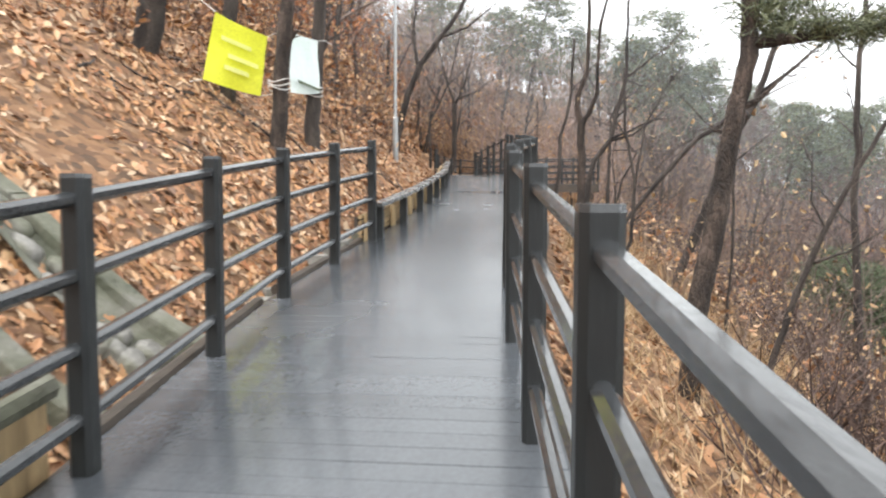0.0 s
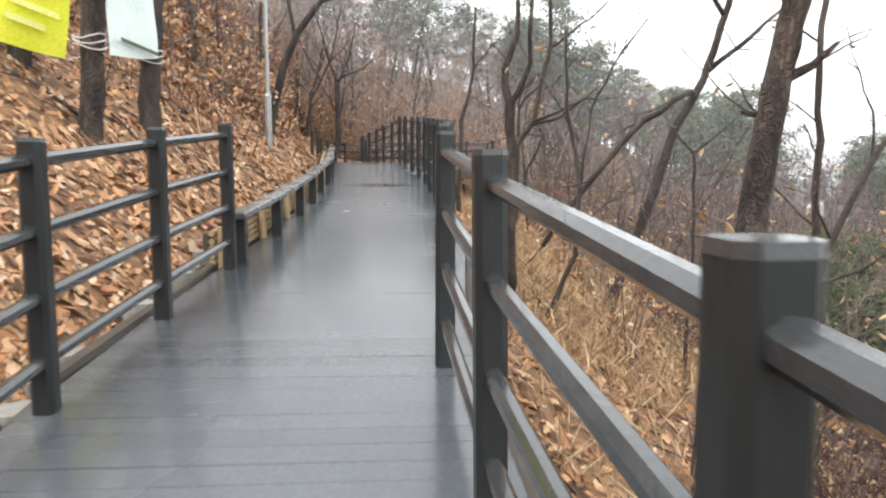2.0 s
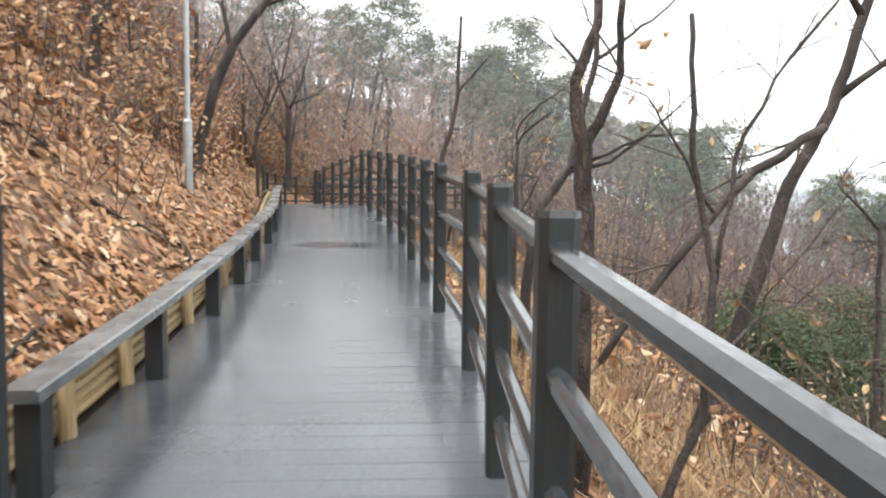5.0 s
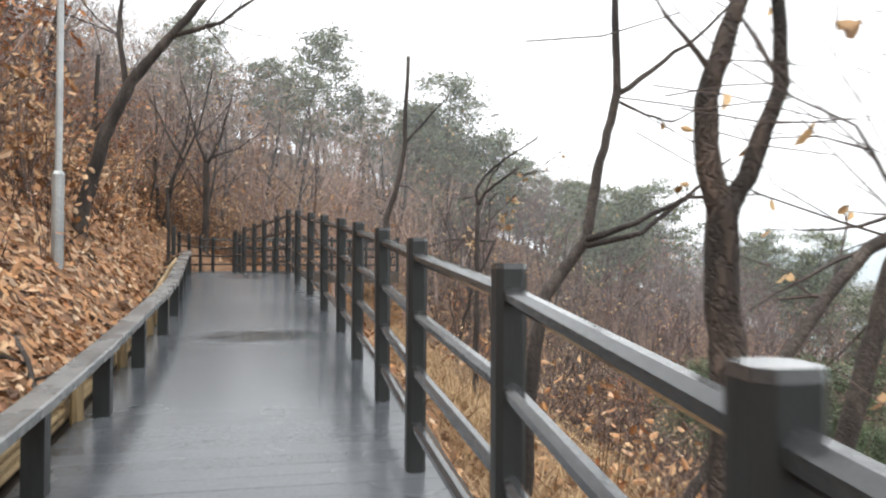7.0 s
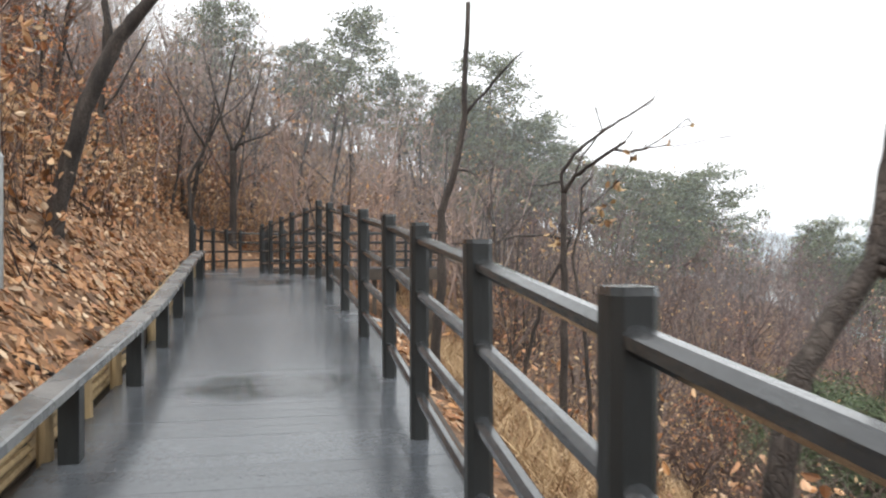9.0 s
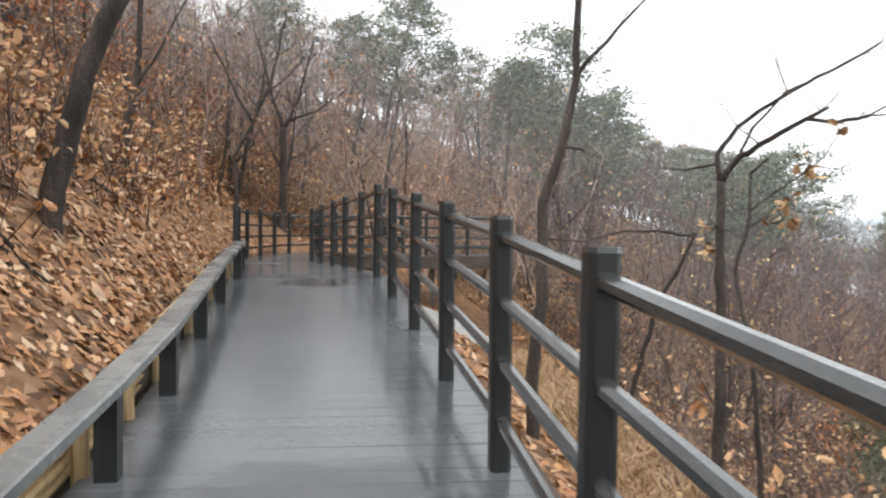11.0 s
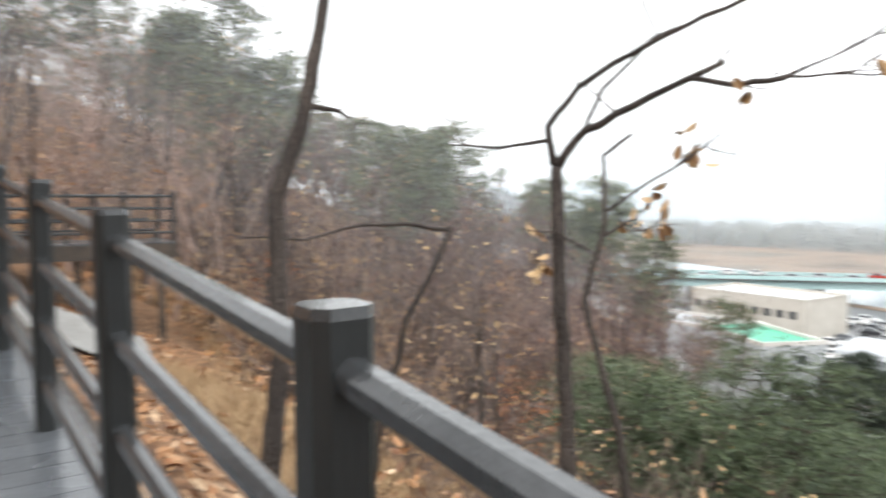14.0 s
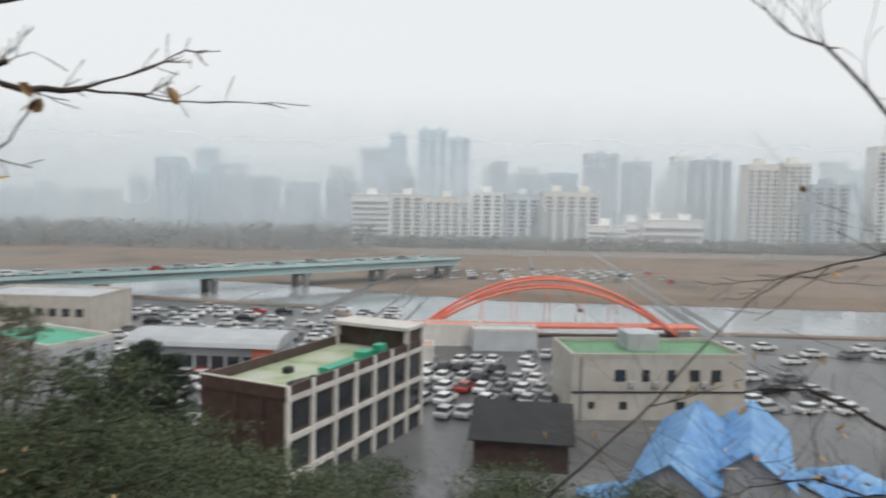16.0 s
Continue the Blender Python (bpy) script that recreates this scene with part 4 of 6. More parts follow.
# ---------------- single trees and things beside the walk ----------------
def shaped_tree(limbs, label, bark=None, seed=1, twigs=5, leaf=0.0, name="bare_tree", twig_len=0.7):
    """A tree with given limbs (points, first and last radius), and fine twigs on them. The first limb is the trunk."""
    rng = random.Random(seed)
    x, y, z = limbs[0][0][0]
    g = land(x, y)
    base = thing(name, Matrix.Translation((x, y, min(g, z))), label, "tree")
    back = Matrix.Translation((-x, -y, -min(g, z)))
    tw, lv = MB(), MB()
    for i, (pts, r0, r1) in enumerate(limbs):
        pts = [Vector(p) for p in pts]
        if i == 0:
            pts = [Vector((x - (pts[1].x - x) * 0.3, y, min(g, z) - 0.35))] + ([pts[0]] if z > g + 0.15 else []) + pts[1:]
        fine = [pts[0]]
        for a, b in zip(pts, pts[1:]):   # slight crookedness between the given points
            k = 6 if i == 0 else 3
            for s in range(1, k + 1):
                q = a.lerp(b, s / k)
                if s < k:
                    q += Vector((rng.gauss(0, 1), rng.gauss(0, 1), rng.gauss(0, 1))) * (b - a).length * (0.006 if i == 0 else 0.016)
                fine.append(q)
        n = len(fine) - 1
        rad = [(r0 + (r1 - r0) * j / n) * rng.uniform(0.96, 1.04) for j in range(n + 1)]
        if i == 0:
            rad[0] *= 1.35
        mb = MB().tube([back @ q for q in fine], rad, 12 if i == 0 else 8, uneven=0.15)
        part("trunk" if i == 0 else "limb", mb, bark or M_BARK, base, smooth=True)
        if i or len(limbs) == 1:
            for k in range(twigs):
                j = rng.randint(max(1, n // 3), n)
                d = (fine[j] - fine[j - 1]).normalized() + Vector((rng.gauss(0, 0.7), rng.gauss(0, 0.7), rng.gauss(0.2, 0.6)))
                branch(tw, back @ fine[j], d, twig_len * rng.uniform(0.4, 1.1), max(0.005, rad[j] * 0.4), 1, rng, (lv, leaf, 0.05) if leaf else None, sides=4, kids=(2, 4), bend=0.5)
    if tw.v:
        part("twig_crown", tw, M_NEARTWIG, base)
    if lv.v:
        part("foliage", lv, M_DRY, base, "a few curled tan leaves")
    return base


def tuft(mb, c, rng, count, spread, size=0.09):
    for e in range(2 * count):
        p = Vector(c) + Vector((rng.gauss(0, spread), rng.gauss(0, spread), rng.gauss(0, spread * 0.5)))
        a = Vector((rng.gauss(0, 1), rng.gauss(0, 1), rng.gauss(0.3, 0.7))).normalized() * size * rng.uniform(0.6, 1.2)
        mb.needle(p, a, a.cross(Vector((rng.gauss(0, 1), rng.gauss(0, 1), rng.gauss(0, 1)))).normalized() * size * 0.06)


# old pine close to the railing, with one needle-bearing limb
old_pine = shaped_tree([
    ([(1.13, 6.4, -0.9), (1.2, 6.4, 0.3), (1.32, 6.4, 0.95), (1.43, 6.4, 1.78), (1.57, 6.4, 2.54), (1.55, 6.4, 3.2), (1.62, 6.4, 5.2)], 0.105, 0.06),
    ([(1.56, 6.38, 2.64), (1.96, 6.3, 2.66), (2.3, 6.3, 2.72), (2.75, 6.25, 2.74)], 0.055, 0.02),
    ([(1.5, 6.4, 2.1), (1.66, 6.36, 2.18), (1.78, 6.33, 2.3)], 0.035, 0.012),
    ([(1.44, 6.4, 1.9), (1.3, 6.45, 1.93)], 0.03, 0.012),
], "old pine with rough reddish bark close to the railing", M_PINEBARK, seed=3, twigs=2, name="pine_tree")
nm, rr = MB(), random.Random(3)
off = old_pine.location
for c, k, s in (((1.75, 6.4, 2.78), 260, 0.13), ((2.05, 6.3, 2.74), 300, 0.13), ((2.35, 6.3, 2.72), 320, 0.14), ((2.65, 6.25, 2.74), 320, 0.15), ((1.95, 6.5, 3.0), 260, 0.15), ((2.9, 6.2, 2.8), 260, 0.17), ((1.62, 6.4, 2.95), 220, 0.13), ((1.7, 6.4, 4.6), 500, 0.5), ((1.3, 6.3, 5.1), 500, 0.5)):
    tuft(nm, Vector(c) - off, rr, k, s)
part("needles", nm, M_NEEDLE, old_pine, "dark green needle tufts")

shaped_tree([   # slender leaning tree behind it
    ([(1.55, 11.7, -1.0), (1.99, 11.6, 0.35), (2.36, 11.6, 1.35), (2.6, 11.6, 2.15), (2.97, 11.6, 2.81), (3.26, 11.6, 3.76), (3.5, 11.7, 5.6)], 0.08, 0.035),
    ([(2.8, 11.5, 2.6), (2.65, 11.2, 2.59), (2.08, 11.2, 2.24), (1.43, 11.2, 1.49), (0.84, 11.2, 0.67)], 0.045, 0.03),
    ([(3.0, 11.6, 2.9), (3.5, 11.5, 3.3), (4.1, 11.4, 3.9)], 0.04, 0.012),
    ([(3.2, 11.6, 3.6), (2.8, 11.5, 4.2), (2.5, 11.4, 4.9)], 0.035, 0.01),
], "slender dark leaning tree with forked bare limbs", seed=4, twigs=8, leaf=0.25, twig_len=0.75)
shaped_tree([   # thin tree leaning out over the slope
    ([(2.2, 8.3, -1.3), (2.42, 8.3, -0.45), (2.68, 8.3, 0.42), (2.87, 8.3, 0.93), (3.09, 8.3, 1.42), (3.43, 8.3, 2.1), (3.9, 8.3, 3.0), (4.2, 8.4, 4.2)], 0.042, 0.016),
    ([(2.9, 8.3, 1.0), (2.72, 8.25, 1.3), (2.7, 8.2, 1.7), (2.55, 8.2, 2.0)], 0.014, 0.005),
    ([(2.75, 8.3, 0.6), (3.1, 8.2, 0.75), (3.5, 8.1, 1.05)], 0.018, 0.006),
    ([(3.2, 8.3, 1.6), (3.25, 8.4, 2.1), (3.1, 8.5, 2.6)], 0.015, 0.005),
], "thin dark tree leaning out over the slope", seed=21, twigs=5, leaf=0.1, twig_len=0.5)
shaped_tree([   # slim stem forking at eye level
    ([(2.27, 10.0, -0.8), (2.29, 10.0, -0.2), (2.33, 10.0, 0.71), (2.3, 10.0, 1.83)], 0.024, 0.018),
    ([(2.3, 10.0, 1.8), (2.52, 10.0, 1.98), (2.8, 10.0, 2.2)], 0.016, 0.006),
    ([(2.3, 10.0, 1.8), (2.14, 10.0, 1.96), (2.0, 10.0, 2.1)], 0.012, 0.005),
    ([(2.31, 10.0, 0.9), (2.7, 9.9, 0.85), (3.2, 9.8, 0.9)], 0.010, 0.004),
], "slim dark stem forking above the brush", seed=22, twigs=4, leaf=0.15, twig_len=0.5)
shaped_tree([   # thin dark tree close to the railing
    ([(0.5, 9.5, -0.3), (0.55, 9.5, -0.12), (0.94, 9.5, 0.75), (0.97, 9.5, 1.56), (0.83, 9.5, 2.21), (0.8, 9.5, 3.0)], 0.034, 0.014),
    ([(0.98, 9.5, 1.51), (1.07, 9.5, 2.21), (1.28, 9.5, 2.65), (1.6, 9.4, 3.1)], 0.018, 0.006),
    ([(0.96, 9.5, 1.91), (0.7, 9.5, 2.34), (0.56, 9.5, 2.55)], 0.012, 0.005),
    ([(0.95, 9.5, 1.0), (1.3, 9.6, 1.3), (1.7, 9.7, 1.4)], 0.012, 0.004),
], "thin black crooked tree close to the railing", seed=18, twigs=8, twig_len=0.9, leaf=0.05)
shaped_tree([   # forked trunk by the railing
    ([(0.30, 9.72, 0.0), (0.29, 9.72, 1.2), (0.29, 9.72, 1.83), (0.27, 9.72, 2.13), (0.28, 9.72, 2.36)], 0.056, 0.050),
    ([(0.27, 9.72, 2.32), (0.23, 9.72, 2.45), (0.22, 9.72, 2.66), (0.29, 9.72, 2.87), (0.34, 9.72, 2.98), (0.36, 9.75, 3.8), (0.25, 9.8, 4.8)], 0.045, 0.02),
    ([(0.29, 9.72, 2.32), (0.36, 9.72, 2.42), (0.42, 9.72, 2.58), (0.48, 9.72, 2.72), (0.47, 9.72, 2.99), (0.5, 9.7, 3.6), (0.8, 9.7, 4.6)], 0.036, 0.015),
], "brown forked tree trunk standing beside the railing", M_PINEBARK, seed=5, twigs=1, leaf=0.0)
shaped_tree([   # crooked tree with long side limbs
    ([(0.42, 12.4, 0.3), (0.44, 12.35, 1.11), (0.5, 12.35, 1.6), (0.57, 12.35, 1.93), (0.86, 12.35, 2.31), (0.94, 12.35, 2.77), (1.09, 12.35, 3.35), (1.08, 12.35, 3.69), (1.1, 12.4, 4.8)], 0.058, 0.02),
    ([(1.09, 12.35, 3.34), (1.32, 12.3, 3.5), (1.6, 12.3, 3.7), (2.0, 12.3, 4.1)], 0.022, 0.008),
    ([(0.84, 12.3, 2.31), (1.17, 12.2, 2.43), (1.53, 12.2, 2.61), (1.96, 12.2, 2.63)], 0.024, 0.008),
    ([(0.84, 12.3, 2.27), (1.2, 12.2, 2.36), (1.53, 12.2, 2.61), (1.87, 12.2, 2.89)], 0.024, 0.007),
    ([(1.1, 12.33, 3.28), (1.28, 12.3, 3.19), (1.48, 12.3, 3.15), (1.65, 12.3, 3.24)], 0.012, 0.004),
], "crooked dark tree with long bare side limbs", seed=6, twigs=3, leaf=0.05, twig_len=0.4)
shaped_tree([   # straight thin tree by the upper railing
    ([(-0.08, 17.99, 0.6), (-0.08, 17.99, 1.37), (-0.01, 18.0, 1.98), (-0.01, 18.06, 2.79), (0.13, 18.01, 3.21), (0.21, 18.0, 3.6), (0.26, 18.0, 3.9), (0.3, 18.0, 5.2)], 0.060, 0.028),
    ([(0.14, 18.01, 3.27), (0.3, 17.92, 3.25), (0.36, 17.88, 3.19)], 0.016, 0.006),
    ([(0.26, 18.0, 3.9), (0.6, 17.9, 4.3), (0.9, 17.8, 4.6)], 0.02, 0.007),
], "thin straight bare tree beside the railing", seed=7, twigs=2, twig_len=0.4)
shaped_tree([   # spreading tree over the view
    ([(1.11, 16.98, 0.8), (1.12, 16.99, 1.44), (1.14, 17.05, 1.89), (1.16, 17.13, 2.53), (1.18, 17.18, 2.94)], 0.048, 0.030),
    ([(1.18, 17.18, 2.93), (1.26, 17.06, 3.12), (1.38, 16.86, 3.22), (1.52, 16.61, 3.34), (1.58, 16.5, 3.39)], 0.026, 0.012),
    ([(1.51, 16.62, 3.33), (1.6, 16.45, 3.28), (1.7, 16.27, 3.30)], 0.014, 0.012),
    ([(1.17, 17.19, 2.95), (1.17, 17.24, 3.15), (1.26, 17.11, 3.34), (1.35, 16.96, 3.44), (1.48, 16.74, 3.55), (1.6, 16.52, 3.63), (1.75, 16.25, 3.75)], 0.022, 0.009),
    ([(1.26, 17.07, 3.1), (1.32, 17.0, 3.32), (1.45, 16.78, 3.55), (1.41, 16.88, 3.8)], 0.013, 0.005),
    ([(1.17, 17.22, 3.08), (1.03, 17.48, 3.05), (0.89, 17.75, 3.08)], 0.012, 0.004),
    ([(1.7, 16.27, 3.30), (1.82, 16.05, 3.41), (1.9, 15.92, 3.5)], 0.006, 0.003),
    ([(1.7, 16.27, 3.30), (1.8, 16.07, 3.29), (1.93, 15.83, 3.28)], 0.006, 0.003),
], "small dark tree with spreading bare limbs", seed=8, twigs=3, leaf=0.02, twig_len=0.28)
shaped_tree([
    ([(1.3, 16.72, 0.9), (1.26, 16.78, 1.64), (1.23, 16.88, 1.95), (1.21, 16.99, 2.28), (1.28, 16.93, 2.66), (1.30, 16.97, 2.99), (1.37, 16.85, 3.09)], 0.024, 0.008),
    ([(1.29, 16.92, 2.72), (1.45, 16.66, 2.92), (1.56, 16.49, 3.07), (1.62, 16.41, 3.25)], 0.007, 0.003),
    ([(1.28, 16.93, 2.6), (1.4, 16.85, 2.68), (1.45, 16.8, 2.6)], 0.007, 0.003),
    ([(1.25, 16.95, 2.5), (1.12, 17.1, 2.62), (1.08, 17.2, 2.5)], 0.007, 0.003),
], "thin crooked stem with hanging tan leaves", seed=9, twigs=4, leaf=0.55, twig_len=0.25)
shaped_tree([
    ([(1.45, 20.0, 0.6), (1.69, 19.87, 1.75), (1.88, 19.79, 2.1), (2.06, 19.72, 2.55)], 0.035, 0.02),
    ([(2.03, 19.74, 2.52), (1.7, 19.95, 2.57), (1.37, 20.12, 2.56), (0.93, 20.36, 2.43), (0.45, 20.64, 2.45)], 0.02, 0.008),
], "broken stem with one long bent branch", seed=10, twigs=1, twig_len=0.3)
# twiggy tree whose limbs hang into the view over the valley
shaped_tree([
    ([(4.6, 10.6, -3.0), (4.4, 11.0, -1.0), (4.3, 11.2, 1.0), (4.3, 11.3, 3.0), (4.4, 11.3, 5.5)], 0.07, 0.03),
    ([(4.3, 11.2, 0.9), (4.12, 11.84, 1.33), (4.1, 12.12, 1.49), (4.08, 12.4, 1.6), (4.03, 12.79, 1.59)], 0.018, 0.006),
    ([(4.3, 11.25, 2.2), (4.19, 11.87, 2.57), (4.15, 12.26, 2.48), (4.1, 12.65, 2.37)], 0.012, 0.004),
    ([(4.3, 11.3, 3.2), (4.25, 11.9, 3.56), (4.24, 12.34, 4.03), (4.22, 12.58, 4.11), (4.2, 12.86, 4.34)], 0.018, 0.005),
    ([(4.35, 11.2, 0.2), (4.2, 11.8, 0.75), (4.1, 12.3, 0.95), (4.0, 12.8, 0.9)], 0.014, 0.004),
], "dark twiggy tree hanging over the valley", seed=11, twigs=7, leaf=0.06, twig_len=0.6)
shaped_tree([
    ([(3.9, 14.6, -1.2), (3.84, 14.2, 0.81), (3.95, 13.51, 1.46), (4.01, 13.2, 1.82), (4.07, 12.81, 2.23), (4.12, 12.46, 2.44)], 0.012, 0.003),
    ([(3.95, 13.51, 1.46), (4.0, 13.3, 1.5), (4.0, 13.0, 1.62)], 0.006, 0.003),
], "thin bent stem below the railing", seed=12, twigs=2, leaf=0.1, twig_len=0.3)

# uphill trees
shaped_tree([
    ([(-4.33, 18.3, 2.5), (-4.27, 18.3, 2.85), (-4.0, 18.3, 3.9), (-3.65, 18.3, 4.7), (-3.27, 18.3, 5.2), (-2.86, 18.3, 5.7), (-2.2, 18.4, 6.8)], 0.115, 0.045),
    ([(-3.7, 18.3, 4.6), (-3.85, 18.4, 5.4), (-3.8, 18.5, 6.4)], 0.05, 0.015),
    ([(-3.1, 18.3, 5.4), (-2.4, 18.2, 5.6), (-1.7, 18.0, 6.1)], 0.04, 0.012),
], "dark leaning tree on the leafy bank", seed=13, twigs=14, twig_len=1.7)
shaped_tree([   # crooked young tree beside the bend
    ([(-5.71, 31.0, 2.2), (-5.71, 31.0, 3.25), (-5.77, 31.0, 4.44), (-5.26, 31.0, 5.41), (-4.83, 31.0, 6.38), (-4.42, 31.0, 8.3)], 0.07, 0.025),
    ([(-5.3, 31.0, 5.35), (-5.74, 31.0, 6.1), (-6.1, 31.0, 6.9), (-6.48, 31.1, 7.62)], 0.045, 0.012),
    ([(-5.72, 31.0, 4.3), (-5.3, 30.9, 4.7), (-5.0, 30.8, 5.3)], 0.03, 0.01),
    ([(-4.95, 31.0, 6.1), (-4.4, 31.1, 6.6), (-3.9, 31.2, 7.3)], 0.03, 0.01),
], "crooked dark young oak beside the bend of the walk", seed=31, twigs=8, leaf=0.3, twig_len=1.1)
shaped_tree([   # forked oak behind the bend
    ([(-5.46, 36.5, 3.0), (-5.44, 36.5, 5.18), (-5.46, 36.5, 6.0)], 0.15, 0.11),
    ([(-5.46, 36.5, 5.9), (-5.92, 36.5, 7.4), (-6.45, 36.5, 9.35)], 0.075, 0.02),
    ([(-5.46, 36.5, 5.9), (-4.92, 36.5, 7.0), (-4.44, 36.5, 8.99)], 0.075, 0.02),
    ([(-5.3, 36.5, 6.2), (-4.2, 36.3, 6.6), (-3.2, 36.2, 7.4)], 0.05, 0.012),
], "forked dark oak behind the bend of the walk", seed=32, twigs=9, leaf=0.3, twig_len=1.4)
shaped_tree([([(-6.74, 26.0, 3.3), (-6.63, 26.0, 4.42), (-6.42, 26.0, 5.63), (-6.37, 26.0, 7.2)], 0.085, 0.05),
             ([(-6.5, 26.0, 5.2), (-6.0, 26.0, 6.0), (-5.4, 26.0, 7.2)], 0.04, 0.012)], "slim brown tree trunk on the leafy bank", seed=33, twigs=7, leaf=0.25, twig_len=1.1)
shaped_tree([([(-9.25, 27.0, 4.6), (-9.13, 27.0, 6.02), (-9.07, 27.0, 9.2)], 0.15, 0.10)], "thick dark tree trunk high on the bank", seed=34, twigs=6, twig_len=1.4)
shaped_tree([([(-3.81, 9.15, 1.8), (-3.75, 9.15, 2.8), (-3.66, 9.15, 3.7), (-3.5, 9.2, 5.6)], 0.115, 0.09)], "brown tree trunk tied with white cord", M_PINEBARK, seed=14, twigs=2)
shaped_tree([([(-3.9, 10.75, 1.9), (-3.85, 10.75, 2.9), (-3.75, 10.75, 4.0), (-3.6, 10.8, 6.2)], 0.13, 0.09)], "dark tree trunk tied with white cord", seed=15, twigs=3)
shaped_tree([([(-6.0, 9.3, 2.4), (-5.75, 9.3, 3.7), (-5.5, 9.3, 5.0), (-5.3, 9.3, 7.5)], 0.21, 0.14)], "thick dark tree trunk on the leafy bank", seed=16, twigs=3, twig_len=1.2)
shaped_tree([([(-4.9, 9.9, 2.5), (-4.85, 9.9, 3.6), (-4.75, 9.9, 5.0), (-4.6, 9.9, 7.0)], 0.12, 0.09)], "dark tree trunk behind the banners", seed=17, twigs=3)


# ---------------- banners tied between the trunks ----------------
def cloth(name, corners, mtl, parent, rows=8, cols=8, sag=0.03, thick=0.004):
    """A hung cloth between four corners (top left, top right, bottom right, bottom left), with folds."""
    tl, tr, br, bl = [Vector(c) for c in corners]
    nrm = (tr - tl).cross(bl - tl).normalized()
    mb = MB()
    for side in (0, 1):
        for j in range(rows + 1):
            for i in range(cols + 1):
                u, v = i / cols, j / rows
                p = tl.lerp(tr, u).lerp(bl.lerp(br, u), v)
                p = p + nrm * (sag * math.sin(u * 7 + v * 3) * 0.5 + sag * math.sin(v * 5 + u) * 0.5 + thick * side) - Vector((0, 0, 1)) * sag * 0.6 * math.sin(math.pi * u)
                mb.v.append(tuple(p))
    w, n = cols + 1, (cols + 1) * (rows + 1)
    for j in range(rows):
        for i in range(cols):
            a = j * w + i
            mb.f.append([a, a + 1, a + 1 + w, a + w])
            mb.f.append([n + a, n + a + w, n + a + 1 + w, n + a + 1])
    return part(name, mb, mtl, parent, smooth=True)


def cord(pts, parent, r=0.006):
    return part("cord", MB().tube(pts, [r] * len(pts), 5), M_ROPE, parent)

# the cords and two cloths
banner = thing("banner", Matrix.Identity(4), "bright yellow cloth banner tied between tree trunks", "banner", "trail banners")
cloth("cloth", [(-4.62, 9.05, 3.81), (-4.07, 9.5, 3.56), (-4.20, 9.5, 2.74), (-4.83, 9.05, 2.92)], M_YELLOW, banner)
for i, (u0, u1, v) in enumerate(((0.15, 0.7, 0.3), (0.3, 0.85, 0.52), (0.25, 0.7, 0.7))):
    a, b = Vector((-4.62 - 0.15 * v, 9.05, 3.81 - 0.9 * v)), Vector((-4.07 - 0.1 * v, 9.5, 3.56 - 0.85 * v))
    n = Vector((0.6, -0.8, 0)) * 0.05
    p, q = a.lerp(b, u0) + n, a.lerp(b, u1) + n
    mb = MB()
    mb.v += [tuple(p), tuple(q), tuple(q + Vector((0, 0, -0.06))), tuple(p + Vector((0, 0, -0.06)))]
    mb.v += [tuple(Vector(w) + n * 0.15) for w in mb.v]
    mb.f += [[0, 1, 2, 3], [7, 6, 5, 4], [0, 4, 5, 1], [1, 5, 6, 2], [2, 6, 7, 3], [3, 7, 4, 0]]
    part("print_line", mb, M_BANTEXT, banner, "faded pale line of print")
cord([(-5.3, 9.2, 4.2), (-4.9, 9.15, 4.02), (-4.62, 9.05, 3.81)], banner)
cord([(-4.07, 9.5, 3.56), (-3.75, 9.45, 3.66), (-3.52, 9.3, 3.58)], banner)
cord([(-5.75, 9.1, 3.05), (-5.2, 9.05, 2.86), (-4.83, 9.05, 2.92)], banner)
cord([(-4.20, 9.5, 2.74), (-3.8, 9.4, 2.76), (-3.62, 9.1, 2.72)], banner)
banner = thing("banner", Matrix.Identity(4), "white cloth banner tied between two trunks", "banner", "trail banners")
cloth("cloth", [(-3.72, 9.5, 3.62), (-3.70, 10.6, 3.72), (-3.72, 10.6, 2.92), (-3.76, 9.5, 2.78)], M_WHITEB, banner)
part("green_border", MB().box(-3.672, -3.668, 9.6, 10.5, 2.93, 2.97), M_NEEDLE2, banner, "faint green printed border")
cord([(-3.70, 10.6, 3.72), (-3.66, 10.75, 3.75), (-3.6, 10.9, 3.72)], banner)
for x, y, z in ((-3.77, 9.15, 2.78), (-3.86, 10.75, 2.9)):
    for k in range(3):
        zz = z + 0.05 * k
        part("knotted_cord", MB().tube([(x + 0.15 * math.cos(a), y + 0.15 * math.sin(a), zz + 0.03 * math.sin(2 * a + k)) for a in np.linspace(0, 6.28, 13)], [0.007] * 13, 5), M_ROPE, banner)

